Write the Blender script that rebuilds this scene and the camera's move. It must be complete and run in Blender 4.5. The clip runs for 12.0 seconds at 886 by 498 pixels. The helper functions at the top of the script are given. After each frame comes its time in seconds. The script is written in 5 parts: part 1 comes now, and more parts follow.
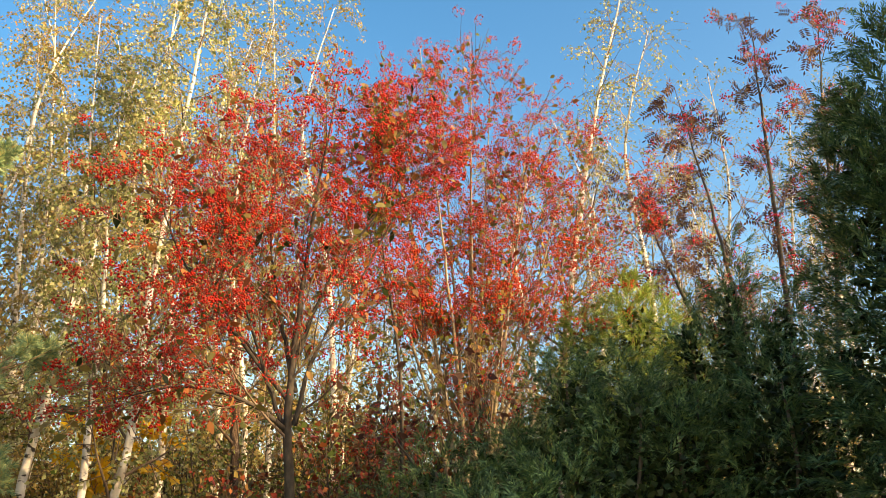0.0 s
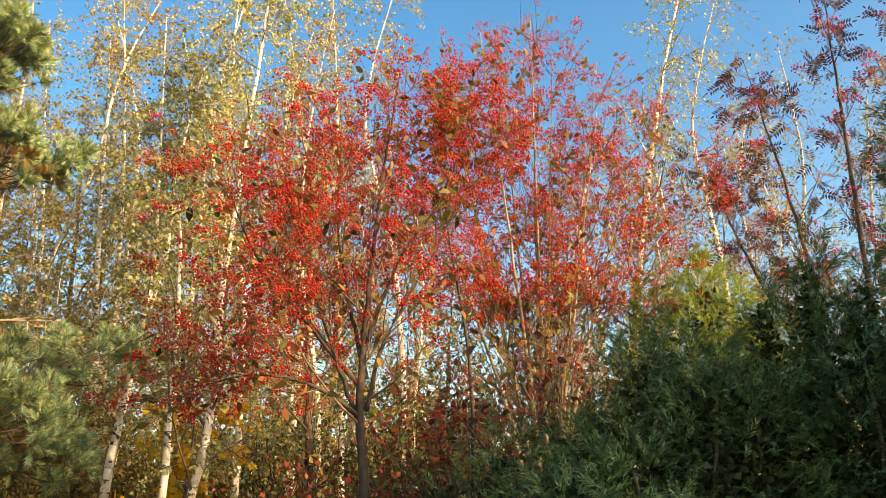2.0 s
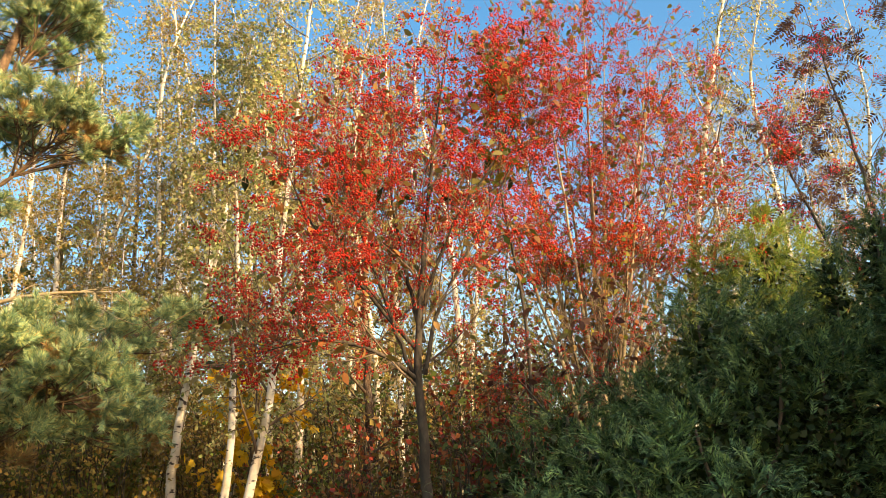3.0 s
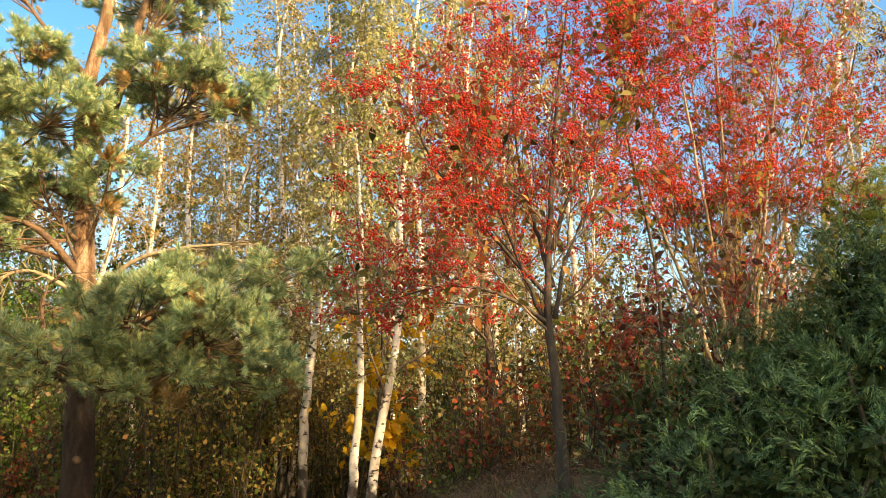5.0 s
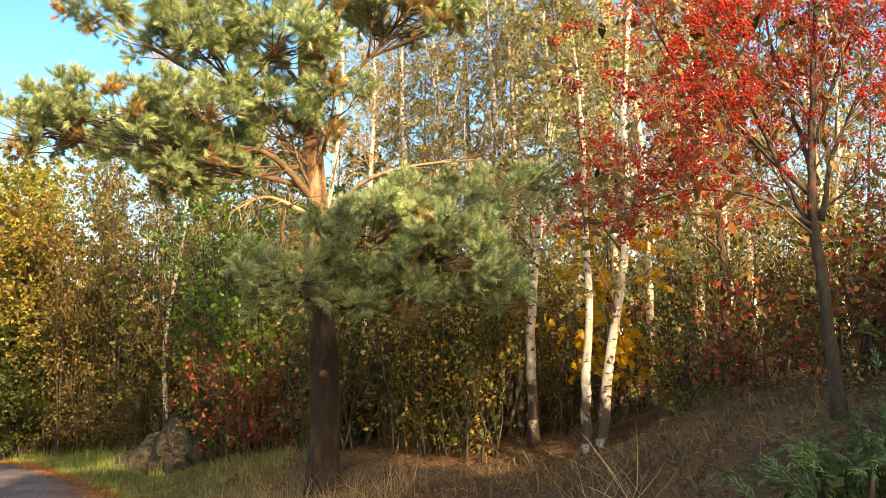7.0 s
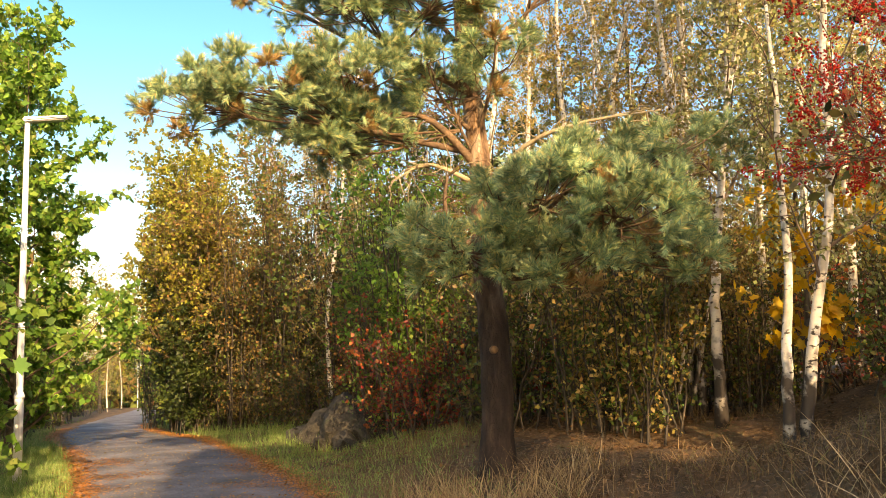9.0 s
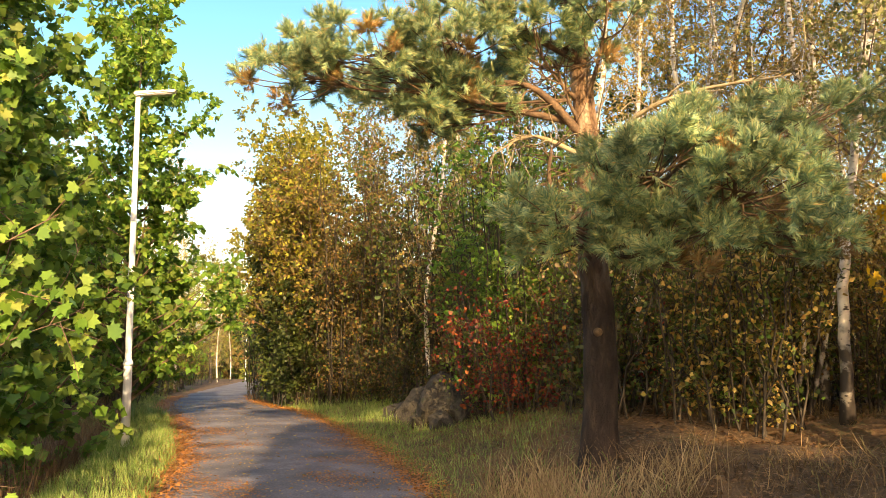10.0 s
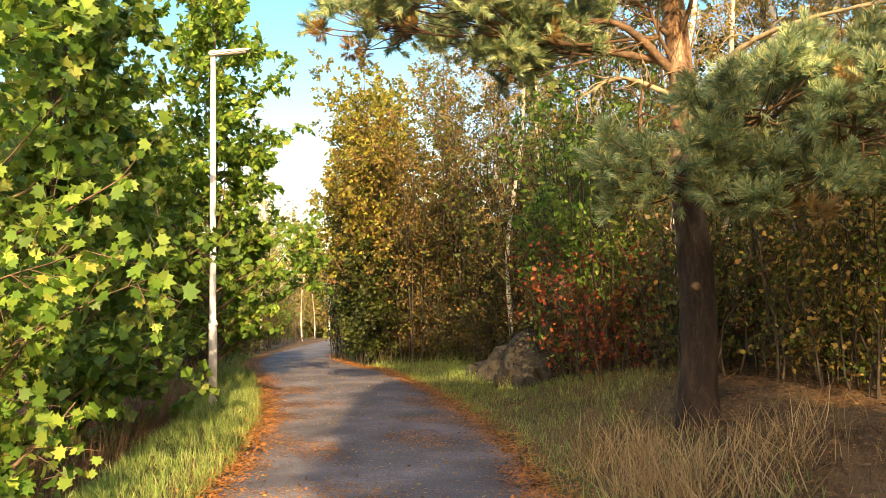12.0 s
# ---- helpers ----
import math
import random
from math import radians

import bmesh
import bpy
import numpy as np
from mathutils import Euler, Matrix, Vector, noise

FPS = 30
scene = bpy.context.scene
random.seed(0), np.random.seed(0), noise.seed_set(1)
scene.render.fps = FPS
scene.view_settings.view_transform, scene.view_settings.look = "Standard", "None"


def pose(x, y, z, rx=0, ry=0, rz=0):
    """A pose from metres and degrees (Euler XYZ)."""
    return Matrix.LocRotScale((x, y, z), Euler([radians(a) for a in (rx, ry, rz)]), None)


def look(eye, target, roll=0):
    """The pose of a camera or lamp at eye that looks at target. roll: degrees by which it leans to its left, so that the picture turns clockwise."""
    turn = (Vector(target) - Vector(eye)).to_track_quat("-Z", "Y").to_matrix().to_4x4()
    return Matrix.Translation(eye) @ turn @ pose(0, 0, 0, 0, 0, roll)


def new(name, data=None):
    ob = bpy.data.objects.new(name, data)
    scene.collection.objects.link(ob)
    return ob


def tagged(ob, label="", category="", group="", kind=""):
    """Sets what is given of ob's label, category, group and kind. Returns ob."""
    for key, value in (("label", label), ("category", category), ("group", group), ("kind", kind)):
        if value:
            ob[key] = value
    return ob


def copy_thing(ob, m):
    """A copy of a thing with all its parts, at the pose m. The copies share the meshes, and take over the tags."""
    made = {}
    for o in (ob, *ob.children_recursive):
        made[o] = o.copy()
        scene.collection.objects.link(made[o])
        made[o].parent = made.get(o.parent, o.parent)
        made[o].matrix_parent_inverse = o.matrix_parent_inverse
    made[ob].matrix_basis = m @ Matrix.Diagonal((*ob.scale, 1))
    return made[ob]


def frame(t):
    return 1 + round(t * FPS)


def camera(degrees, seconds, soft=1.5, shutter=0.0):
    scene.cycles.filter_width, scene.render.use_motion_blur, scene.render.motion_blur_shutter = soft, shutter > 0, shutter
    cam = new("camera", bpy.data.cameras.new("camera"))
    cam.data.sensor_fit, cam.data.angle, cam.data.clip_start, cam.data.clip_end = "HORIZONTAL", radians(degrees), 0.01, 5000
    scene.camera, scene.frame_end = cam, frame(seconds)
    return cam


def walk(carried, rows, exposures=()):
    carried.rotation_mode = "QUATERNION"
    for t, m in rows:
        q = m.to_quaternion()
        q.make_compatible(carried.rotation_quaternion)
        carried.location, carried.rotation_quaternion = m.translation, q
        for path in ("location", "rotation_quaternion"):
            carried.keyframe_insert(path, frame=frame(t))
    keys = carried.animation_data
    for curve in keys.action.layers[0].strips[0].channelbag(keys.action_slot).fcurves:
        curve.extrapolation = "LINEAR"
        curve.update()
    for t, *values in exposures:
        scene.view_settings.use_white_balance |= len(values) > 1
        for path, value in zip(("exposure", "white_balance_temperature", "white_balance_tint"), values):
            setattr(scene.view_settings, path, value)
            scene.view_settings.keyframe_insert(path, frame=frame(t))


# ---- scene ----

cam = camera(56.47, 12.0, soft=0.6)
walk(cam, [
    (0.0, pose(0.000, 0.000, 1.619, 110.24, 2.31, -17.54)),
    (0.5, pose(-0.004, 0.004, 1.618, 110.13, 2.41, -16.18)),
    (1.0, pose(-0.007, -0.001, 1.621, 109.98, 2.23, -15.01)),
    (1.5, pose(-0.011, 0.002, 1.621, 109.82, 2.06, -14.14)),
    (2.0, pose(-0.009, 0.007, 1.623, 109.38, 2.24, -12.80)),
    (2.5, pose(-0.008, 0.017, 1.625, 108.35, 2.51, -11.07)),
    (3.0, pose(-0.013, 0.023, 1.623, 107.03, 2.51, -8.82)),
    (3.2, pose(-0.013, 0.020, 1.623, 106.56, 2.49, -7.78)),
    (4.8, pose(-0.166, 0.015, 1.581, 104.25, 1.89, -2.11)),
    (5.0, pose(-0.194, 0.025, 1.580, 103.94, 1.82, -1.47)),
    (5.5, pose(-0.292, 0.075, 1.586, 103.15, 2.09, 0.57)),
    (6.0, pose(-0.374, 0.098, 1.586, 102.20, 2.02, 3.68)),
    (6.5, pose(-0.407, 0.164, 1.584, 100.28, 1.41, 8.57)),
    (7.0, pose(-0.462, 0.311, 1.587, 98.71, 1.50, 12.74)),
    (7.2, pose(-0.493, 0.359, 1.588, 98.54, 1.91, 13.97)),
    (8.8, pose(-0.833, 0.777, 1.602, 97.21, 2.41, 21.87)),
    (9.0, pose(-0.866, 0.837, 1.603, 97.30, 2.00, 23.09)),
    (9.5, pose(-0.943, 1.016, 1.602, 97.53, 0.53, 27.03)),
    (10.0, pose(-1.017, 1.160, 1.581, 96.17, 0.15, 29.93)),
    (10.5, pose(-1.152, 1.300, 1.568, 93.98, 1.04, 31.38)),
    (11.0, pose(-1.222, 1.372, 1.570, 92.74, 1.46, 32.25)),
    (11.5, pose(-1.246, 1.421, 1.577, 92.96, 0.83, 33.96)),
    (12.0, pose(-1.249, 1.445, 1.576, 93.32, 0.88, 35.42)),
], exposures=[(0.0, 1.06, 9100, 13), (3.0, 1.1, 9100, 13), (5.5, 1.27, 9300, 14), (7.0, 1.33, 9200, 15), (9.0, 1.3, 9300, 16), (12.0, 1.28, 9400, 17)])

# ---- world and sun ----
SUN_AZ = radians(138)      # compass bearing of the sun from +y, clockwise
SUN_EL = radians(23)
world = bpy.data.worlds.new("world")
scene.world = world
world.use_nodes = True
wn = world.node_tree
sky = wn.nodes.new("ShaderNodeTexSky")
sky.sky_type = "NISHITA"
sky.sun_disc = False
sky.sun_elevation, sky.sun_rotation = SUN_EL, SUN_AZ
sky.air_density, sky.dust_density, sky.ozone_density = 1.0, 2.2, 1.0
clear = wn.nodes.new("ShaderNodeHueSaturation")
clear.inputs["Saturation"].default_value = 1.5
clear.inputs["Value"].default_value = 1.3
wn.links.new(sky.outputs[0], clear.inputs["Color"])
wn.links.new(clear.outputs[0], wn.nodes["Background"].inputs[0])
wn.nodes["Background"].inputs[1].default_value = 0.15
sun = new("sun", bpy.data.lights.new("sun", "SUN"))
sun.data.energy, sun.data.angle, sun.data.color = 3.9, radians(0.6), (1.0, 0.82, 0.58)
to_sun = Vector((math.sin(SUN_AZ) * math.cos(SUN_EL), math.cos(SUN_AZ) * math.cos(SUN_EL), math.sin(SUN_EL)))
sun.matrix_world = look(to_sun * 60, (0, 0, 0))


# ---- materials ----
def base_mat(name):
    m = bpy.data.materials.new(name)
    m.use_nodes = True
    return m, m.node_tree.nodes, m.node_tree.links, m.node_tree.nodes["Principled BSDF"]


def ramp_node(nodes, stops):
    r = nodes.new("ShaderNodeValToRGB")
    el = r.color_ramp.elements
    while len(el) < len(stops):
        el.new(0.5)
    for e, (p, c) in zip(el, stops):
        e.position, e.color = p, (*c, 1)
    return r


def even(colours):
    n = max(1, len(colours) - 1)
    return [(i / n, c) for i, c in enumerate(colours)]


def leaf_mat(name, colours, through_light=0.35, rough=0.5, stops=None, clump=2.2, uneven=0.3):
    """Thin leaves: each takes its own colour from the ramp and lets some light through."""
    m, nodes, links, bsdf = base_mat(name)
    geo = nodes.new("ShaderNodeNewGeometry")
    ramp = ramp_node(nodes, stops or even(colours))
    info = nodes.new("ShaderNodeObjectInfo")
    hue = nodes.new("ShaderNodeHueSaturation")
    spread = nodes.new("ShaderNodeMapRange")
    spread.inputs[3].default_value, spread.inputs[4].default_value = 0.8, 1.2
    links.new(info.outputs["Random"], spread.inputs[0])
    co = nodes.new("ShaderNodeTexCoord")
    patch = nodes.new("ShaderNodeTexNoise")
    patch.inputs["Scale"].default_value, patch.inputs["Detail"].default_value = clump, 3
    links.new(co.outputs["Object"], patch.inputs["Vector"])
    light = nodes.new("ShaderNodeMapRange")
    light.inputs[1].default_value, light.inputs[2].default_value = 0.3, 0.7
    light.inputs[3].default_value, light.inputs[4].default_value = 1 - uneven, 1 + uneven
    links.new(patch.outputs[0], light.inputs[0])
    both = nodes.new("ShaderNodeMath")
    both.operation = "MULTIPLY"
    links.new(spread.outputs[0], both.inputs[0])
    links.new(light.outputs[0], both.inputs[1])
    links.new(both.outputs[0], hue.inputs["Value"])
    links.new(geo.outputs["Random Per Island"], ramp.inputs[0])
    links.new(ramp.outputs[0], hue.inputs["Color"])
    links.new(hue.outputs[0], bsdf.inputs["Base Color"])
    bsdf.inputs["Roughness"].default_value = rough
    bsdf.inputs["Specular IOR Level"].default_value = 0.35
    tr = nodes.new("ShaderNodeBsdfTranslucent")
    links.new(hue.outputs[0], tr.inputs[0])
    mix = nodes.new("ShaderNodeMixShader")
    mix.inputs[0].default_value = through_light
    links.new(bsdf.outputs[0], mix.inputs[1])
    links.new(tr.outputs[0], mix.inputs[2])
    links.new(mix.outputs[0], nodes["Material Output"].inputs[0])
    return m


def rough_mat(name, colours, scale=6.0, stretch=(1, 1, 1), bump=0.4, rough=0.85, fine=30.0, depth=0.02):
    """Bark, stone, soil: two scales of noise in colour, and relief."""
    m, nodes, links, bsdf = base_mat(name)
    co = nodes.new("ShaderNodeTexCoord")
    mp = nodes.new("ShaderNodeMapping")
    mp.inputs["Scale"].default_value = stretch
    links.new(co.outputs["Object"], mp.inputs[0])
    big, small = nodes.new("ShaderNodeTexNoise"), nodes.new("ShaderNodeTexNoise")
    for n, s in ((big, scale), (small, fine)):
        n.inputs["Scale"].default_value, n.inputs["Detail"].default_value = s, 6
        links.new(mp.outputs[0], n.inputs["Vector"])
    add = nodes.new("ShaderNodeMix")
    add.data_type = "FLOAT"
    add.inputs[0].default_value = 0.45
    links.new(big.outputs[0], add.inputs[2])
    links.new(small.outputs[0], add.inputs[3])
    n = len(colours)
    ramp = ramp_node(nodes, [(0.34 + 0.32 * i / max(1, n - 1), c) for i, c in enumerate(colours)])
    links.new(add.outputs[0], ramp.inputs[0])
    links.new(ramp.outputs[0], bsdf.inputs["Base Color"])
    bp = nodes.new("ShaderNodeBump")
    bp.inputs["Strength"].default_value, bp.inputs["Distance"].default_value = bump, depth
    links.new(add.outputs[0], bp.inputs["Height"])
    links.new(bp.outputs[0], bsdf.inputs["Normal"])
    bsdf.inputs["Roughness"].default_value = rough
    return m


def birch_bark_mat():
    m, nodes, links, bsdf = base_mat("birch_bark")
    co = nodes.new("ShaderNodeTexCoord")
    mp = nodes.new("ShaderNodeMapping")
    mp.inputs["Scale"].default_value = (5, 5, 9)
    links.new(co.outputs["Object"], mp.inputs[0])
    marks, patch = nodes.new("ShaderNodeTexNoise"), nodes.new("ShaderNodeTexNoise")
    marks.inputs["Scale"].default_value, marks.inputs["Detail"].default_value = 2.2, 5
    patch.inputs["Scale"].default_value, patch.inputs["Detail"].default_value = 4.5, 6
    links.new(mp.outputs[0], marks.inputs["Vector"])
    links.new(co.outputs["Object"], patch.inputs["Vector"])
    white = ramp_node(nodes, [(0.3, (0.5, 0.42, 0.31)), (0.55, (0.78, 0.72, 0.62)), (0.75, (0.85, 0.82, 0.76))])
    links.new(patch.outputs[0], white.inputs[0])
    dark = ramp_node(nodes, [(0.57, (0, 0, 0)), (0.64, (1, 1, 1))])
    links.new(marks.outputs[0], dark.inputs[0])
    # old corky bark at the foot of the stem
    sep = nodes.new("ShaderNodeSeparateXYZ")
    links.new(co.outputs["Object"], sep.inputs[0])
    foot = nodes.new("ShaderNodeMapRange")
    foot.inputs[1].default_value, foot.inputs[2].default_value = 0.0, 1.7
    foot.inputs[3].default_value, foot.inputs[4].default_value = 0.5, 0.0
    links.new(sep.outputs[2], foot.inputs[0])
    cork = nodes.new("ShaderNodeMath")
    cork.operation = "ADD"
    links.new(foot.outputs[0], cork.inputs[0])
    links.new(patch.outputs[0], cork.inputs[1])
    cork2 = ramp_node(nodes, [(0.72, (0, 0, 0)), (0.84, (1, 1, 1))])
    links.new(cork.outputs[0], cork2.inputs[0])
    both = nodes.new("ShaderNodeMath")
    both.operation = "MAXIMUM"
    links.new(dark.outputs[0], both.inputs[0])
    links.new(cork2.outputs[0], both.inputs[1])
    mix = nodes.new("ShaderNodeMix")
    mix.data_type = "RGBA"
    links.new(both.outputs[0], mix.inputs[0])
    links.new(white.outputs[0], mix.inputs[6])
    mix.inputs[7].default_value = (0.055, 0.042, 0.032, 1)
    links.new(mix.outputs[2], bsdf.inputs["Base Color"])
    bp = nodes.new("ShaderNodeBump")
    bp.inputs["Strength"].default_value, bp.inputs["Distance"].default_value = 0.5, 0.01
    links.new(marks.outputs[0], bp.inputs["Height"])
    links.new(bp.outputs[0], bsdf.inputs["Normal"])
    bsdf.inputs["Roughness"].default_value = 0.75
    return m


def pine_bark_mat():
    """Dark plated bark low down, its shade painted in, flaking orange bark higher up the stem."""
    m, nodes, links, bsdf = base_mat("pine_bark")
    co = nodes.new("ShaderNodeTexCoord")
    mp = nodes.new("ShaderNodeMapping")
    mp.inputs["Scale"].default_value = (1, 1, 0.35)
    links.new(co.outputs["Object"], mp.inputs[0])
    plate, fine = nodes.new("ShaderNodeTexVoronoi"), nodes.new("ShaderNodeTexNoise")
    plate.feature = "DISTANCE_TO_EDGE"
    plate.inputs["Scale"].default_value = 26
    fine.inputs["Scale"].default_value, fine.inputs["Detail"].default_value = 9, 8
    warp = nodes.new("ShaderNodeVectorMath")
    warp.operation = "MULTIPLY_ADD"
    warp.inputs[1].default_value = (0.3, 0.3, 0.3)
    links.new(fine.outputs[1], warp.inputs[0])
    links.new(mp.outputs[0], warp.inputs[2])
    links.new(warp.outputs[0], plate.inputs["Vector"])
    links.new(mp.outputs[0], fine.inputs["Vector"])
    # low colours are bark darkened further by the shade on the lower stem
    low = ramp_node(nodes, [(0.3, (0.012, 0.008, 0.006)), (0.5, (0.035, 0.022, 0.017)), (0.7, (0.085, 0.055, 0.042))])
    high = ramp_node(nodes, [(0.34, (0.1, 0.055, 0.032)), (0.5, (0.28, 0.165, 0.09)), (0.64, (0.44, 0.33, 0.23))])
    links.new(fine.outputs[0], low.inputs[0])
    links.new(fine.outputs[0], high.inputs[0])
    sep = nodes.new("ShaderNodeSeparateXYZ")
    links.new(co.outputs["Object"], sep.inputs[0])
    up = nodes.new("ShaderNodeMapRange")
    up.inputs[1].default_value, up.inputs[2].default_value = 1.5, 2.6
    links.new(sep.outputs[2], up.inputs[0])
    mix = nodes.new("ShaderNodeMix")
    mix.data_type = "RGBA"
    links.new(up.outputs[0], mix.inputs[0])
    links.new(low.outputs[0], mix.inputs[6])
    links.new(high.outputs[0], mix.inputs[7])
    crack = ramp_node(nodes, [(0.0, (0.25, 0.22, 0.2)), (0.09, (1, 1, 1))])
    links.new(plate.outputs[0], crack.inputs[0])
    fissure = nodes.new("ShaderNodeMix")
    fissure.data_type, fissure.blend_type = "RGBA", "MULTIPLY"
    fissure.inputs[0].default_value = 0.3
    links.new(mix.outputs[2], fissure.inputs[6])
    links.new(crack.outputs[0], fissure.inputs[7])
    links.new(fissure.outputs[2], bsdf.inputs["Base Color"])
    groove = nodes.new("ShaderNodeMath")
    groove.operation = "MINIMUM"
    groove.inputs[1].default_value = 0.12
    links.new(plate.outputs[0], groove.inputs[0])
    bp = nodes.new("ShaderNodeBump")
    bp.inputs["Strength"].default_value, bp.inputs["Distance"].default_value = 0.9, 0.12
    links.new(groove.outputs[0], bp.inputs["Height"])
    links.new(bp.outputs[0], bsdf.inputs["Normal"])
    bsdf.inputs["Roughness"].default_value = 0.9
    return m


def berry_mat(name, colours):
    m, nodes, links, bsdf = base_mat(name)
    geo = nodes.new("ShaderNodeNewGeometry")
    ramp = ramp_node(nodes, even(colours))
    links.new(geo.outputs["Random Per Island"], ramp.inputs[0])
    links.new(ramp.outputs[0], bsdf.inputs["Base Color"])
    bsdf.inputs["Roughness"].default_value = 0.42
    bsdf.inputs["Specular IOR Level"].default_value = 0.22
    return m


def plain_mat(name, colour, rough=0.5, metal=0.0):
    m, nodes, links, bsdf = base_mat(name)
    no = nodes.new("ShaderNodeTexNoise")
    no.inputs["Scale"].default_value, no.inputs["Detail"].default_value = 9, 5
    ramp = ramp_node(nodes, [(0.3, tuple(c * 0.78 for c in colour)), (0.7, colour)])
    links.new(no.outputs[0], ramp.inputs[0])
    links.new(ramp.outputs[0], bsdf.inputs["Base Color"])
    bsdf.inputs["Roughness"].default_value, bsdf.inputs["Metallic"].default_value = rough, metal
    return m


BIRCH_BARK = birch_bark_mat()
PINE_BARK = pine_bark_mat()
GREY_BARK = rough_mat("grey_bark", [(0.03, 0.022, 0.016), (0.07, 0.055, 0.038), (0.13, 0.105, 0.075)], 5, (1, 1, 0.3), 0.6)
SHRUB_BARK = rough_mat("shrub_bark", [(0.025, 0.02, 0.014), (0.055, 0.043, 0.03), (0.11, 0.085, 0.06)], 5, (1, 1, 0.4), 0.4)
TWIG = rough_mat("twig_bark", [(0.07, 0.045, 0.03), (0.15, 0.1, 0.065), (0.22, 0.16, 0.1)], 5, (1, 1, 0.4), 0.3)
PALE_TWIG = rough_mat("pale_twig_bark", [(0.2, 0.15, 0.08), (0.34, 0.27, 0.16), (0.45, 0.38, 0.24)], 5, (1, 1, 0.4), 0.3)
PINE_TWIG = rough_mat("pine_branch_bark", [(0.05, 0.032, 0.022), (0.13, 0.08, 0.046), (0.24, 0.15, 0.085)], 7, (1, 1, 1), 0.6)
BIRCH_LEAF = leaf_mat("birch_leaf", [(0.14, 0.18, 0.05), (0.3, 0.34, 0.1), (0.43, 0.43, 0.17), (0.37, 0.29, 0.11), (0.5, 0.5, 0.26), (0.2, 0.24, 0.065)], 0.36)
BIRCH_LEAF_DRY = leaf_mat("dry_birch_leaf", [(0.28, 0.19, 0.055), (0.42, 0.29, 0.08), (0.33, 0.28, 0.075), (0.5, 0.36, 0.12), (0.32, 0.17, 0.05)], 0.36)
ROWAN_LEAF = leaf_mat("rowan_leaf", [(0.08, 0.1, 0.03), (0.2, 0.17, 0.05), (0.4, 0.2, 0.06), (0.3, 0.08, 0.03), (0.16, 0.16, 0.05)], 0.35)
PURPLE_LEAF = leaf_mat("purple_rowan_leaf", [(0.06, 0.024, 0.02), (0.12, 0.05, 0.03), (0.24, 0.11, 0.05), (0.08, 0.034, 0.024), (0.32, 0.19, 0.08)], 0.2, 0.65)
BERRY = berry_mat("red_berry", [(0.36, 0.01, 0.012), (0.55, 0.022, 0.014), (0.62, 0.05, 0.018), (0.44, 0.012, 0.012)])
BERRY_ORANGE = berry_mat("orange_red_berry", [(0.4, 0.016, 0.01), (0.56, 0.04, 0.014), (0.62, 0.09, 0.02), (0.48, 0.024, 0.012)])
BERRY_PINK = berry_mat("crimson_berry", [(0.45, 0.006, 0.02), (0.75, 0.02, 0.05), (0.8, 0.04, 0.03)])
NEEDLE = leaf_mat("pine_needle", None, 0.22, 0.4, [(0.0, (0.1, 0.2, 0.12)), (0.35, (0.21, 0.33, 0.18)), (0.7, (0.36, 0.46, 0.23)), (0.95, (0.52, 0.52, 0.24)), (1.0, (0.42, 0.29, 0.11))], 1.6, 0.35)
NEEDLE_DRY = leaf_mat("dry_pine_needle", [(0.3, 0.17, 0.07), (0.38, 0.25, 0.1), (0.22, 0.13, 0.055), (0.28, 0.28, 0.12)], 0.2)
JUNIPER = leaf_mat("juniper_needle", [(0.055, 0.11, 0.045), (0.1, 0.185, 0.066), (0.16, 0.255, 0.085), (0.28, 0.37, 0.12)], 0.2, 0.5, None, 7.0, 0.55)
# brighter, yellower copy of the juniper colours, with sunlight put into them
JUNIPER_LIT = leaf_mat("sunlit_yellowish_juniper_needle", [(0.14, 0.22, 0.055), (0.26, 0.38, 0.08), (0.36, 0.48, 0.1), (0.42, 0.3, 0.1)], 0.3)
MAPLE_LEAF = leaf_mat("maple_leaf", [(0.055, 0.13, 0.02), (0.09, 0.2, 0.032), (0.15, 0.28, 0.045), (0.23, 0.34, 0.065), (0.075, 0.17, 0.027), (0.32, 0.36, 0.085)], 0.4)
YELLOW_LEAF = leaf_mat("yellow_maple_leaf", [(0.75, 0.42, 0.02), (0.85, 0.56, 0.04), (0.7, 0.33, 0.03)], 0.5)
GOLD_LEAF = leaf_mat("golden_leaf", [(0.13, 0.16, 0.026), (0.26, 0.28, 0.045), (0.42, 0.4, 0.065), (0.33, 0.26, 0.055), (0.18, 0.21, 0.038)], 0.42)
BROWN_LEAF = leaf_mat("brown_leaf", [(0.07, 0.058, 0.02), (0.16, 0.1, 0.036), (0.11, 0.11, 0.03), (0.27, 0.135, 0.048), (0.17, 0.16, 0.042)], 0.26)
GREEN_LEAF = leaf_mat("green_leaf", [(0.045, 0.085, 0.02), (0.1, 0.16, 0.03), (0.2, 0.25, 0.055), (0.07, 0.11, 0.022), (0.16, 0.15, 0.045)], 0.32)
# dark green, lowered so that shade under the far trees sits in the colour
DARK_LEAF = leaf_mat("dark_green_shade_leaf", [(0.022, 0.039, 0.010), (0.043, 0.065, 0.015), (0.072, 0.091, 0.020)], 0.25)
RED_LEAF = leaf_mat("red_leaf", [(0.19, 0.03, 0.02), (0.32, 0.05, 0.025), (0.4, 0.13, 0.04), (0.12, 0.028, 0.02), (0.27, 0.038, 0.026)], 0.26)
STRAW = leaf_mat("dry_grass", [(0.36, 0.24, 0.12), (0.6, 0.45, 0.25), (0.2, 0.12, 0.06), (0.5, 0.36, 0.19)], 0.3)
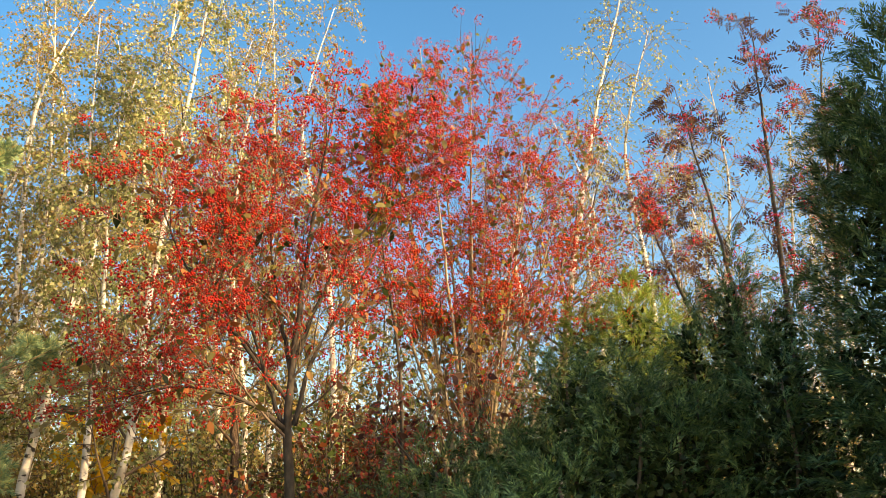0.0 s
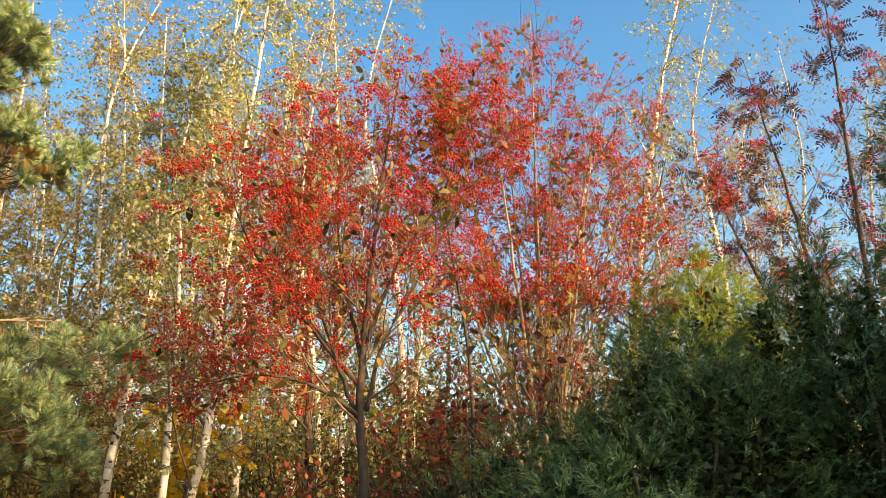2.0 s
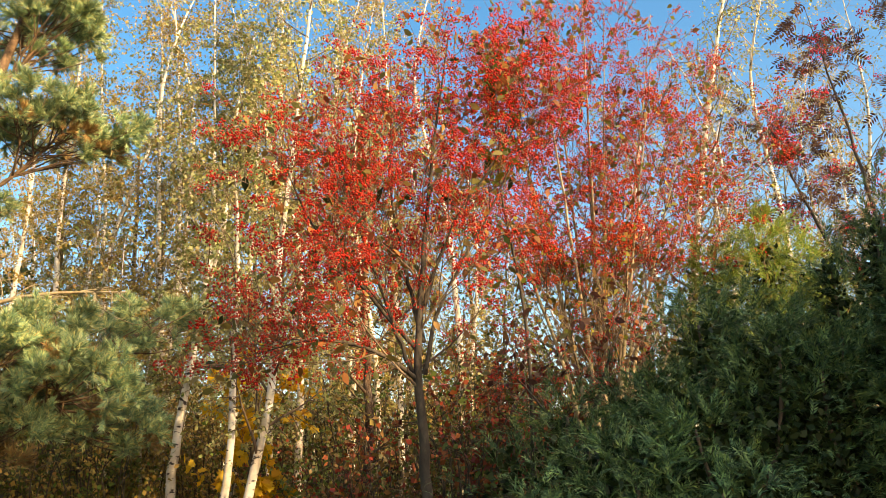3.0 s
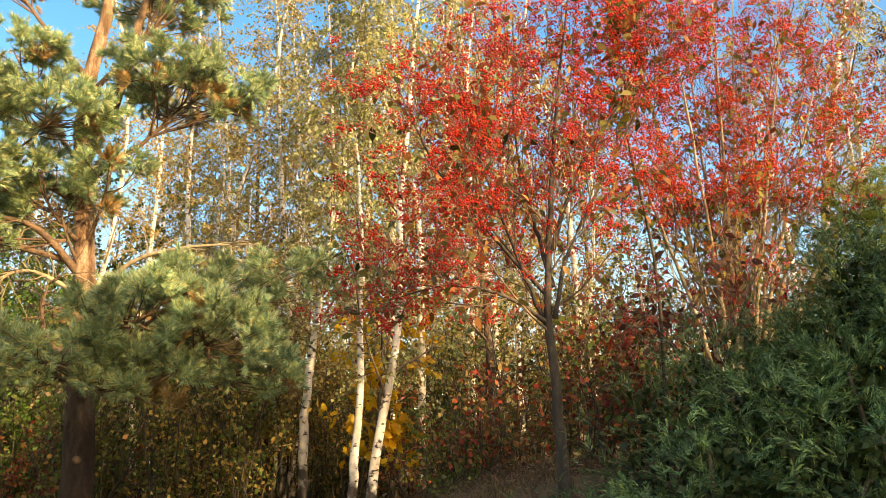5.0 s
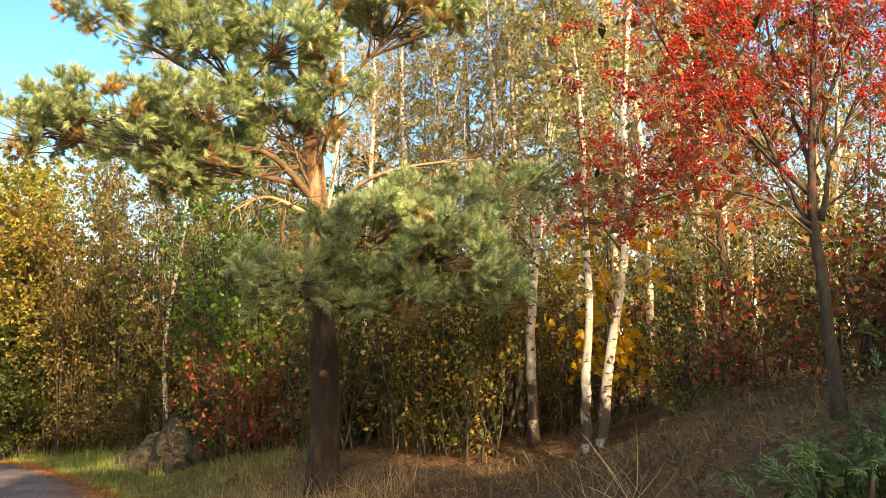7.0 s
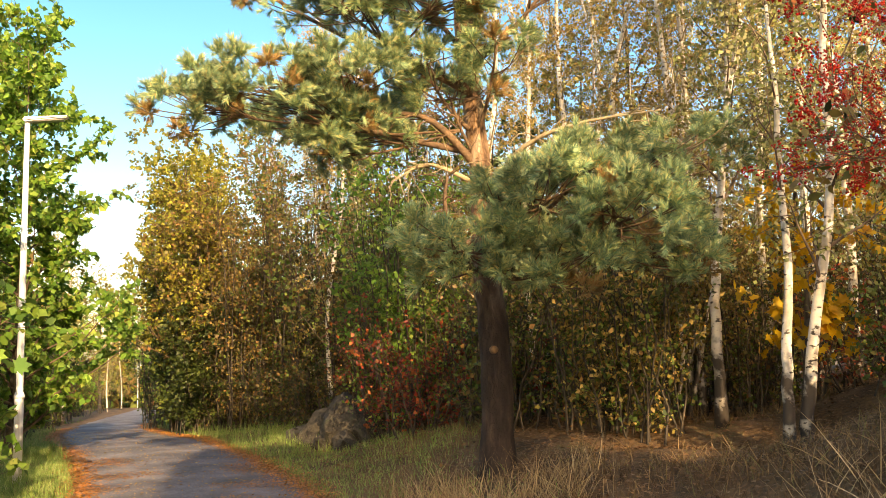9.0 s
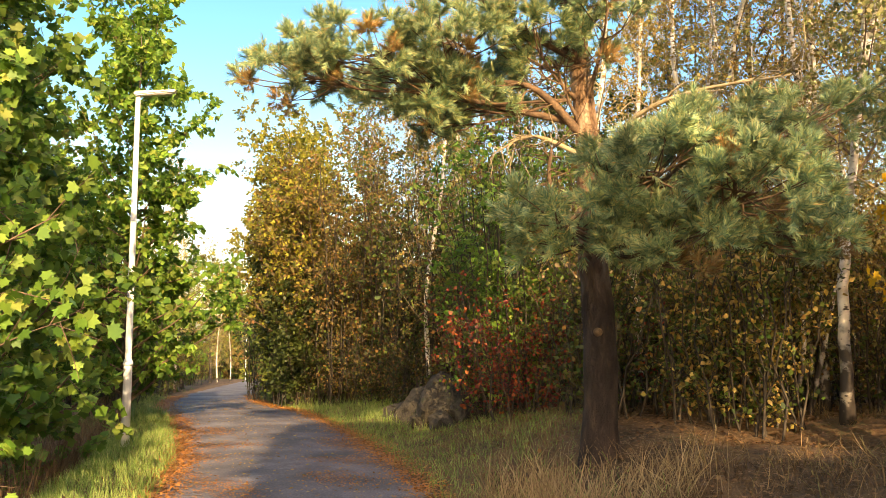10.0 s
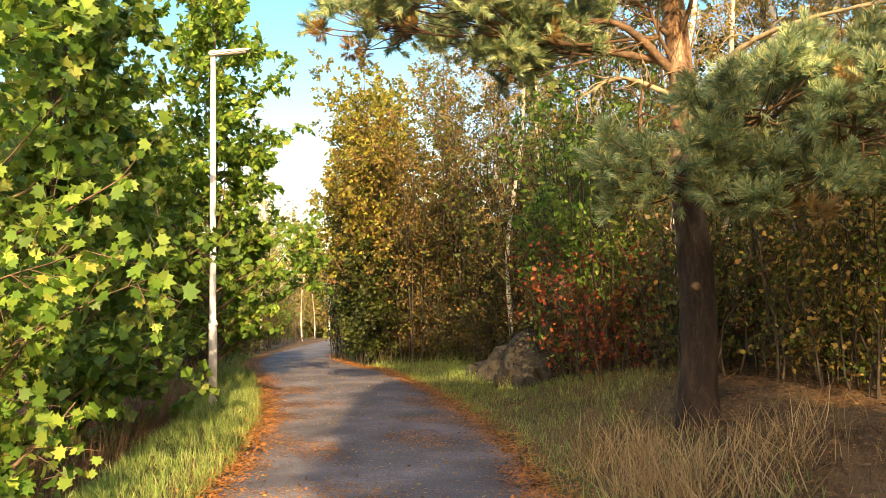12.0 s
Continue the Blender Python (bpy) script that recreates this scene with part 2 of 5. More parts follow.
GRASS = leaf_mat("green_grass", [(0.1, 0.19, 0.045), (0.18, 0.3, 0.07), (0.28, 0.38, 0.11), (0.4, 0.42, 0.18)], 0.32)
STRAW_DULL = leaf_mat("dull_dry_grass", [(0.22, 0.14, 0.065), (0.32, 0.21, 0.1), (0.14, 0.085, 0.045), (0.2, 0.19, 0.07)], 0.25)
REED = leaf_mat("brown_reed", [(0.12, 0.07, 0.035), (0.2, 0.12, 0.06), (0.08, 0.05, 0.03)], 0.2)
LITTER = leaf_mat("fallen_leaf", [(0.4, 0.2, 0.06), (0.55, 0.33, 0.08), (0.3, 0.13, 0.05), (0.6, 0.45, 0.12)], 0.2)
LITTER_BROWN = leaf_mat("brown_leaf_litter", [(0.18, 0.085, 0.035), (0.28, 0.14, 0.055), (0.12, 0.065, 0.03), (0.34, 0.19, 0.08)], 0.1)
LITTER_RED = leaf_mat("fallen_needle", [(0.48, 0.18, 0.05), (0.6, 0.28, 0.08), (0.34, 0.13, 0.04)], 0.1)
SOIL = rough_mat("forest_floor", [(0.05, 0.03, 0.014), (0.11, 0.065, 0.03), (0.18, 0.1, 0.045), (0.1, 0.09, 0.035)], 1.3, (1, 1, 1), 0.8, 0.95, 22.0, 0.06)
ASPHALT = rough_mat("worn_asphalt", [(0.055, 0.054, 0.063), (0.13, 0.127, 0.143), (0.29, 0.28, 0.3)], 1.1, (1, 1, 1), 0.8, 0.8, 55.0, 0.012)
# mossy grey, darkened all over to paint in the shade on the boulders
STONE = rough_mat("mossy_shade_dark_stone", [(0.015, 0.013, 0.01), (0.04, 0.035, 0.026), (0.07, 0.06, 0.046), (0.035, 0.045, 0.018)], 4.0, (1, 1, 1), 1.0, 0.95, 28.0, 0.06)
LAMP_PAINT = plain_mat("galvanised_steel", (0.84, 0.85, 0.84), 0.45, 0.0)
LAMP_DARK = plain_mat("dark_lamp_glass", (0.12, 0.12, 0.12), 0.3)


# ---- geometry helpers ----
class Geo:
    """Gathers vertices and faces of equal-sided batches, and turns them into one mesh."""

    def __init__(self):
        self.v, self.f, self.n = [], [], 0

    def add(self, verts, faces):
        verts = np.asarray(verts, float).reshape(-1, 3)
        self.v.append(verts)
        for fs in faces:
            self.f.append(np.asarray(fs, np.int64) + self.n)
        self.n += len(verts)
        return self

    def mesh(self, name, smooth=True):
        me = bpy.data.meshes.new(name)
        if not self.v:
            return me
        v = np.concatenate(self.v).astype(np.float32)
        loops = np.concatenate([f.ravel() for f in self.f]).astype(np.int32)
        sizes = np.concatenate([np.full(len(f), f.shape[1]) for f in self.f]).astype(np.int32)
        me.vertices.add(len(v))
        me.vertices.foreach_set("co", v.ravel())
        me.loops.add(len(loops))
        me.loops.foreach_set("vertex_index", loops)
        me.polygons.add(len(sizes))
        starts = np.concatenate([[0], np.cumsum(sizes)[:-1]]).astype(np.int32)
        me.polygons.foreach_set("loop_start", starts)
        if smooth:
            me.polygons.foreach_set("use_smooth", np.ones(len(sizes), bool))
        me.update(calc_edges=True)
        return me


def part(name, geo, material, parent, label="", kind="", smooth=True):
    ob = new(name, geo.mesh(name, smooth) if isinstance(geo, Geo) else geo)
    ob.data.materials.append(material)
    ob.parent = parent
    return tagged(ob, label, kind=kind)


def thing(name, at, label, category, group="", kind=""):
    ob = new(name)
    ob.location = at
    ob.empty_display_size = 0.2
    return tagged(ob, label, category, group, kind)


def unit(a):
    a = np.asarray(a, float)
    return a / np.maximum(np.linalg.norm(a, axis=-1, keepdims=True), 1e-9)


def curve(points, n):
    """A smooth line through the points."""
    p = np.asarray(points, float)
    q = np.vstack([2 * p[0] - p[1], p, 2 * p[-1] - p[-2]])
    s = np.linspace(0, len(p) - 1.0001, n)
    i = s.astype(int)
    u = (s - i)[:, None]
    a, b, c, d = q[i], q[i + 1], q[i + 2], q[i + 3]
    return 0.5 * (2 * b + (c - a) * u + (2 * a - 5 * b + 4 * c - d) * u ** 2 + (3 * b - a - 3 * c + d) * u ** 3)


def tube(geo, path, radii, sides=6, caps=True):
    path = np.asarray(path, float)
    n = len(path)
    t = unit(np.gradient(path, axis=0))
    ref = np.where(np.abs(t[:, 2:3]) > 0.9, np.array([[1.0, 0, 0]]), np.array([[0, 0, 1.0]]))
    a = unit(np.cross(t, ref))
    b = np.cross(t, a)
    ang = np.arange(sides) * 2 * math.pi / sides
    r = np.broadcast_to(np.asarray(radii, float), (n,))
    ring = path[:, None] + r[:, None, None] * (a[:, None] * np.cos(ang)[None, :, None] + b[:, None] * np.sin(ang)[None, :, None])
    i = np.arange(n - 1)[:, None] * sides
    j = np.arange(sides)[None]
    k = (j + 1) % sides
    quads = np.stack([i + j, i + k, i + sides + k, i + sides + j], -1).reshape(-1, 4)
    geo.add(ring, [quads, np.arange(sides)[None, ::-1], np.arange(sides)[None] + (n - 1) * sides] if caps else [quads])


def shoot(rng, p, d, length, seg, wander=0.15, bend=0.0):
    """A twig that wanders, and bends up (bend above 0) or hangs (below 0)."""
    out = [np.asarray(p, float)]
    d = unit(d)
    for _ in range(seg):
        d = unit(d + rng.normal(0, wander, 3) + np.array([0, 0, bend / seg * 2]))
        out.append(out[-1] + d * length / seg)
    return np.array(out)


def along(path, t):
    s = min(max(t, 0), 0.9999) * (len(path) - 1)
    i = int(s)
    return path[i] + (path[i + 1] - path[i]) * (s - i), unit(path[i + 1] - path[i])


def side_dir(rng, d, angle, az=None):
    """A direction that leaves d at that angle in degrees."""
    az = rng.uniform(0, 2 * math.pi) if az is None else az
    a = unit(np.cross(d, [0.3, 0.1, 1.0] if abs(d[2]) < 0.9 else [1, 0.2, 0]))
    b = np.cross(d, a)
    s = math.sin(radians(angle))
    return d * math.cos(radians(angle)) + s * (a * math.cos(az) + b * math.sin(az))


# ---- leaf and needle shapes: vertices with the stem along +y, face up +z ----
def poly_shape(points):
    return np.array(points, float), [np.arange(len(points))[None]]


KITE = (np.array([(0, 0, 0), (0.36, 0.4, 0.1), (0, 1, 0), (-0.36, 0.4, 0.1)], float), [np.array([[0, 1, 2, 3]])])
OVAL = (np.array([(0, 0, 0), (0.2, 0.22, 0.06), (0.24, 0.55, 0.07), (0, 1, -0.08), (-0.24, 0.55, 0.07), (-0.2, 0.22, 0.06)], float), [np.array([[0, 1, 2, 3, 4, 5]])])
half = [(0.4, 0.02), (0.3, 0.19), (0.62, 0.4), (0.4, 0.46), (0.4, 0.76), (0.18, 0.68)]
half_small = [(0.4, 0.04), (0.36, 0.21), (0.6, 0.44), (0.3, 0.68)]
MAPLE, MAPLE_SMALL = (poly_shape([(0, 0.1, 0)] + [(x, y, 0.1 * x) for x, y in h] + [(0, 1, -0.08)] + [(-x, y, 0.1 * x) for x, y in reversed(h)]) for h in (half, half_small))


def pinnate_shape(pairs=5):
    v, f = [], []
    for i in range(pairs + 1):
        for s in ((-1, 1) if i < pairs else (0,)):
            y = 0.16 + 0.84 * i / (pairs + 1)
            d = np.array([s * 0.92, 0.4, -0.12]) if s else np.array([0, 1, -0.1])
            d, n = d / np.linalg.norm(d), np.array([0, 0, 1.0])
            w = np.cross(d, n) * 0.055
            o = np.array([0, y, -0.12 * y * y])
            k = len(v)
            v += [o, o + d * 0.12 + w, o + d * 0.33, o + d * 0.12 - w]
            f.append([k, k + 1, k + 2, k + 3])
    k = len(v)
    v += [(0.008, 0, 0), (0, 1, -0.12), (-0.008, 0, 0)]
    return np.array(v), [np.array(f), np.array([[k, k + 1, k + 2]])]


def tuft_shape(rng, count, spread, width, back=0.55):
    """A shoot set round with needles that lean forward."""
    v, f = [], []
    for i in range(count):
        y = back * (i / count) ** 0.8
        az = i * 2.4 + rng.uniform(-0.3, 0.3)
        lean = spread * rng.uniform(0.75, 1.15) * (1 - 0.45 * i / count)
        d = np.array([math.cos(az) * math.sin(lean), math.cos(lean), math.sin(az) * math.sin(lean)])
        w = unit(np.cross(d, [0.2, 0.4, 1.0])) * width
        o = np.array([0, y, 0])
        k = len(v)
        v += [o - w, o + w, o + d * rng.uniform(0.45, 0.6)]
        f.append([k, k + 1, k + 2])
    return np.array(v), [np.array(f)]


def spray_shape(rng, twiglets=10):
    """A nodding juniper spray: a feather of slim twiglets that lean forward."""
    v, f = [], []
    for i in range(twiglets):
        y = 0.04 + 0.86 * i / twiglets
        o = np.array([0, y, -0.22 * y * y])
        side = 1 if i % 2 else -1
        d = unit([side * rng.uniform(0.35, 0.75), 1.0, rng.uniform(-0.35, 0.3)])
        if i == twiglets - 1:
            d = unit([0, 1, -0.4])
        ln = (0.42 - 0.22 * y) * rng.uniform(0.8, 1.2)
        w = unit(np.cross(d, [rng.normal(0, 0.5), 0, 1])) * 0.036
        k = len(v)
        v += [o, o + d * ln * 0.4 + w, o + d * ln + [0, 0, -0.05], o + d * ln * 0.4 - w]
        f.append([k, k + 1, k + 2, k + 3])
    return np.array(v), [np.array(f)]


def cluster_shape(rng, berries):
    """A flat-topped, uneven bunch of small berries, each a four-sided bead."""
    o = np.array([(0.94, 0, -0.33), (-0.47, 0.82, -0.33), (-0.47, -0.82, -0.33), (0, 0, 1)], float) * 1.15
    tri = np.array([(0, 1, 3), (1, 2, 3), (2, 0, 3), (1, 0, 2)])
    v, f = [], []
    for i in range(berries):
        a, r = rng.uniform(0, 2 * math.pi), 0.55 * rng.random() ** 0.5
        c = np.array([r * math.cos(a), 0.35 + r * math.sin(a), rng.normal(0, 0.13) - 0.3 * r])
        turn = np.linalg.qr(rng.normal(0, 1, (3, 3)))[0]
        f.append(tri + 4 * i)
        v.append(c + o @ turn * rng.uniform(0.062, 0.09))
    return np.concatenate(v), [np.concatenate(f)]


shape_rng = np.random.default_rng(5)
PINNATE = pinnate_shape()
TUFTS = [tuft_shape(shape_rng, 20, 0.9, 0.045) for _ in range(3)]
SPRAYS = [spray_shape(shape_rng) for _ in range(3)]
CLUSTERS = [cluster_shape(shape_rng, n) for n in (15, 20, 25)]
STEM = (np.array([(-1, 0, 0), (1, 0, 0), (0.8, 0.35, 0.03), (-0.8, 0.35, 0.03), (0.55, 0.68, 0.13), (-0.55, 0.68, 0.13), (0, 0.96, 0.34)], float) * [0.011, 1, 1],
        [np.array([[0, 1, 2, 3], [3, 2, 4, 5]]), np.array([[5, 4, 6]])])


def scatter(geo, shape, places, heading, up, size, width=None):
    """Sets a copy of the shape at every place, its +y along heading and its +z near up."""
    v, faces = shape
    n = len(places)
    if not n:
        return
    y = unit(heading)
    x = unit(np.cross(y, unit(up)))
    z = np.cross(x, y)
    s = np.broadcast_to(np.asarray(size, float), (n,))[:, None, None]
    w = s if width is None else np.broadcast_to(np.asarray(width, float), (n,))[:, None, None]
    out = np.asarray(places)[:, None] + w * v[None, :, 0:1] * x[:, None] + s * v[None, :, 1:2] * y[:, None] + s * v[None, :, 2:3] * z[:, None]
    k = len(v)
    geo.add(out, [(f[None] + (np.arange(n) * k)[:, None, None]).reshape(-1, f.shape[1]) for f in faces])


def leaves_on(geo, rng, twigs, per, shape, size, droop=0.3, spread=0.03, keep=1.0, first=0.15, vary=0.3):
    """Leaves along twigs: each leaves its twig sideways and hangs a little."""
    P, D = [], []
    for tw in twigs:
        for _ in range(rng.poisson(per)):
            if rng.random() > keep:
                continue
            p, d = along(tw, rng.uniform(first, 1))
            P.append(p)
            D.append(d)
    if not P:
        return
    P, D = np.array(P), np.array(D)
    n = len(P)
    D = unit(D * 0.5 + rng.normal(0, 0.75, (n, 3)) + [0, 0, -droop])
    broad = shape is MAPLE or shape is MAPLE_SMALL    # broad leaves turn their faces to the light
    U = unit(rng.normal(0, 0.6 if broad else 0.9, (n, 3)) + ([0.4, -0.45, 0.45] if broad else [0, 0, 0.5]))
    scatter(geo, shape, P + rng.normal(0, spread, (n, 3)), D, U, size * rng.uniform(1 - vary, 1 + vary, n))


# ---- ground ----
PATH_MID = np.array([(1.4, -12.0), (1.5, -3.6), (-1.4, 1.9), (-5.45, 6.45), (-6.6, 7.85), (-9.0, 10.35), (-12.3, 13.3), (-15.6, 15.9), (-20.5, 20.4), (-29.3, 30.0), (-52.3, 56.4), (-80, 88)], float)
PATH_LINE = curve(PATH_MID, 200)


def path_offset(x, y):
    """Distance to the middle of the path, right of it positive, looking along it away from the start."""
    x, y = np.asarray(x, float), np.asarray(y, float)
    a, b = PATH_LINE[:-1], PATH_LINE[1:]
    d = b - a
    px, py = x[..., None] - a[:, 0], y[..., None] - a[:, 1]
    u = np.clip((px * d[:, 0] + py * d[:, 1]) / (d ** 2).sum(1), 0, 1)
    qx, qy = px - u * d[:, 0], py - u * d[:, 1]
    dist = np.hypot(qx, qy)
    i = dist.argmin(-1)[..., None]
    side = np.sign(np.take_along_axis(d[:, 1] * qx - d[:, 0] * qy, i, -1)[..., 0])
    return side * np.take_along_axis(dist, i, -1)[..., 0]


def smooth(a, b, x):
    t = np.clip((x - a) / (b - a), 0, 1)
    return t * t * (3 - 2 * t)


def ground_z(x, y):
    x, y = np.asarray(x, float), np.asarray(y, float)
    d = path_offset(x, y)
    r = np.hypot(x, y)
    bank = (0.62 + 0.8 * smooth(-1.8, 1.2, x)) * smooth(1.35, 3.6 + 1.5 * smooth(-2.5, 0.5, x), d) * (1 - 0.75 * smooth(10, 16, r) * smooth(-4, -8, x))
    bank = bank - 0.25 * smooth(8.6, 9.6, y) * (1 - smooth(10.2, 11.2, y)) * smooth(-3.2, -2.2, x) * (1 - smooth(0.0, 2.0, x))
    ditch = -0.55 * smooth(-2.3, -3.3, d) + 0.6 * smooth(-4.0, -6.0, d)
    bumps = 0.05 * np.sin(x * 1.7 + 0.6 * y) * np.cos(y * 1.3 - 0.4 * x) + 0.03 * np.sin(3.1 * x + 2.3 * y)
    return bank + ditch + bumps * smooth(1.4, 2.4, np.abs(d)) - 0.04 * np.maximum(0, r - 20) * (r < 400) - 15.2 * (r >= 400)


def gz(x, y):
    return float(ground_z(np.array([x]), np.array([y]))[0])


# ---- large structure ----
def build_ground():
    """One sheet, fine near the camera's way and coarse towards the horizon."""
    u = np.linspace(-1, 1, 221)
    ax = np.sinh(u * 5.6) / math.sinh(5.6) * 900
    X, Y = np.meshgrid(ax - 3, ax + 7, indexing="ij")
    n = len(ax)
    Z = np.concatenate([ground_z(X[i], Y[i])[None] for i in range(n)])
    D = np.concatenate([np.abs(path_offset(X[i], Y[i]))[None] for i in range(n)])
    Z = Z - 0.07 * (1 - smooth(1.15, 1.5, D)) * (np.hypot(X, Y) < 120)
    i, j = np.meshgrid(np.arange(n - 1), np.arange(n - 1), indexing="ij")
    k = (i * n + j).ravel()
    g = Geo().add(np.stack([X, Y, Z], -1), [np.stack([k, k + n, k + n + 1, k + 1], -1)])
    ob = new("ground", g.mesh("ground"))
    ob.data.materials.append(SOIL)
    tagged(ob, "brown forest floor of needles, dead leaves and moss", "ground", kind="structure")


def build_path():
    """Asphalt strip with a slight camber and ragged edges, following the ground."""
    line = curve(PATH_MID, 420)
    t = unit(np.gradient(line, axis=0))
    nrm = np.stack([t[:, 1], -t[:, 0]], -1)
    cols = np.linspace(-1, 1, 11)
    s = np.arange(len(line))
    wob = 0.05 * np.sin(s * 0.9) + 0.04 * np.sin(s * 2.3 + 1)
    half_w = 1.3 + wob
    pts = line[:, None] + nrm[:, None] * (cols[None, :] * half_w[:, None])[..., None]
    z = ground_z(pts[..., 0], pts[..., 1]) + 0.015 + 0.03 * (1 - cols ** 2)[None]
    v = np.concatenate([pts, z[..., None]], -1)
    n, m = len(line), len(cols)
    i, j = np.meshgrid(np.arange(n - 1), np.arange(m - 1), indexing="ij")
    k = (i * m + j).ravel()
    ob = new("path", Geo().add(v, [np.stack([k, k + 1, k + m + 1, k + m], -1)]).mesh("path"))
    ob.data.materials.append(ASPHALT)
    tagged(ob, "worn dark grey asphalt footpath strewn with leaves", "path", kind="structure")


build_ground()
build_path()


# ---- trees ----
def fork(rng, trunk, count, span, length, angle, bend, wander=0.12, seg=5, power=1.0):
    """Limbs that leave a stem between two heights; length falls towards the top."""
    out = []
    for i in range(count):
        t = span[0] + (span[1] - span[0]) * ((i + rng.uniform(0, 1)) / count) ** power
        p, d = along(trunk, t)
        f = (t - span[0]) / max(1e-6, span[1] - span[0])
        ln = (length[0] + (length[1] - length[0]) * f) * rng.uniform(0.7, 1.25)
        out.append((shoot(rng, p, side_dir(rng, d, angle * rng.uniform(0.75, 1.2), i * 2.4 + rng.uniform(-0.5, 0.5)), ln, seg, wander, bend), t))
    return out


def stem_tree(name, label, at, stems, radius, bark, rng, limbs, twigs, leaf, twig_mat=None, berries=None, taper=0.9, category="tree", group="", stem_r=0.75, clusters=1):
    """A tree from one or more stems (points relative to its base), with limbs, twigs and leaves.
    limbs: (count, span, lengths, angle, bend); twigs: (count, length, angle, bend);
    leaf: list of (material, shape, size, per twig, droop)."""
    top = thing(name, at, label, category, group)
    wood, all_twigs = Geo(), []
    count, span, length, angle, bend = limbs
    tn, tl, ta, tb = twigs
    for si, pts in enumerate(stems):
        path = curve(pts, 26)
        path[1:] += rng.normal(0, radius * 0.1, (25, 3)) * [1, 1, 0]
        rs = radius * (1.0 if si == 0 else stem_r)
        r = rs * (1 - taper * np.linspace(0, 1, 26) ** 1.1)
        r[0] *= 1.35
        r[1] *= 1.12
        g = Geo()
        tube(g, path, r, 10 if radius > 0.03 else 6)
        part("trunk" if si == 0 else "stem", g, bark, top)
        for lp, t in fork(rng, path, count, span, length, angle, bend):
            lr = max(0.006, rs * 0.4 * (1 - 0.75 * t))
            tube(wood, lp, lr * (1 - 0.85 * np.linspace(0, 1, len(lp))), 3 if lr < 0.02 else 5, False)
            for _ in range(tn):
                p, d = along(lp, rng.uniform(0.12, 1.0))
                tw = shoot(rng, p, side_dir(rng, d, ta * rng.uniform(0.5, 1.3)), tl * rng.uniform(0.5, 1.3), 2, 0.22, tb)
                tube(wood, tw, np.linspace(max(0.0035, lr * 0.3), 0.0018, 3), 3, False)
                all_twigs.append(tw)
    part("branchwork", wood, twig_mat or bark, top, kind="stuff")
    for mat, shape, size, per, droop in leaf:
        g = Geo()
        leaves_on(g, rng, all_twigs, per, shape, size, droop)
        part("crown", g, mat, top, kind="stuff")
    if berries:
        mat, size, share, zmin = berries
        g = Geo()
        P, D = [], []
        for tw in all_twigs:
            if rng.random() < share and tw[-1][2] > zmin:
                P.append(tw[-1])
                D.append(unit(tw[-1] - tw[-2]))
                for _ in range(clusters):
                    p, d = along(tw, rng.uniform(0.15, 0.9))
                    P.append(p)
                    D.append(d)
        P, D = np.array(P), np.array(D)
        pick = rng.integers(0, 3, len(P))
        for k in range(3):
            q = pick == k
            n = int(q.sum())
            scatter(g, CLUSTERS[k], P[q], unit(D[q] + rng.normal(0, 0.4, (n, 3)) + [0, 0, -0.25]), unit(rng.normal(0, 0.3, (n, 3)) + [0, 0, 1]), size * rng.uniform(0.5, 1.4, n))
        part("berry_mass", g, mat, top, kind="stuff")
    return top


def birch(at, pts, radius, seed, leaf_mats, dense=1.0, label="white-barked birch with thin yellowing autumn leaves", stems=(), twig=TWIG, limb_len=(1.5, 0.55), span=(0.3, 0.97), count=22):
    rng = np.random.default_rng(seed)
    return stem_tree("birch_tree", label, at, [pts, *stems], radius, BIRCH_BARK, rng,
                     (count, span, limb_len, 42, 0.25), (10, 0.68, 52, -0.6),
                     [(m, KITE, 0.052, 20 * dense / len(leaf_mats), 0.5) for m in leaf_mats], twig, group="birches")


# the multi-berried rowan on the bank
ROWAN_AT = (0.85, 6.25, gz(0.85, 6.25) - 0.05)
stem_tree("rowan_tree", "slender rowan with scarlet berry bunches and few leaves on the bank", ROWAN_AT,
          [[(0, 0, 0), (-0.02, 0, 0.8), (-0.04, 0, 1.5), (0.02, 0, 2.2), (0.12, -0.05, 3.1), (0.3, -0.1, 4.2)],
           [(-0.03, 0, 1.2), (-0.2, 0.05, 1.7), (-0.45, 0.1, 2.5), (-0.75, 0.0, 3.5)],
           [(0, 0, 1.35), (0.15, -0.05, 1.9), (0.6, -0.1, 2.7), (1.2, 0, 3.9)],
           [(-0.03, 0, 1.3), (-0.35, -0.1, 1.5), (-0.8, -0.15, 1.6), (-1.3, -0.1, 1.5)],
           [(0, 0, 1.6), (-0.1, 0.1, 2.2), (-0.2, 0.2, 3.0), (-0.15, 0.25, 3.9)],
           [(0.02, 0, 1.9), (0.3, 0.1, 2.6), (0.75, 0.15, 3.3), (0.95, 0.1, 4.1)],
           [(-0.02, 0, 1.5), (-0.4, 0.1, 2.0), (-0.85, 0.1, 2.6), (-1.1, 0.1, 3.2)]],
          0.046, SHRUB_BARK, np.random.default_rng(11),
          (16, (0.25, 0.98), (1.05, 0.45), 50, 0.3), (11, 0.4, 52, 0.15),
          [(ROWAN_LEAF, OVAL, 0.085, 1.0, 0.5), (DARK_LEAF, OVAL, 0.1, 0.05, 0.2)], TWIG, (BERRY, 0.12, 0.74, 1.25), group="rowans", stem_r=0.42, clusters=1)
R2 = (2.55, 7.15, gz(2.55, 7.15) - 0.05)
fan = []
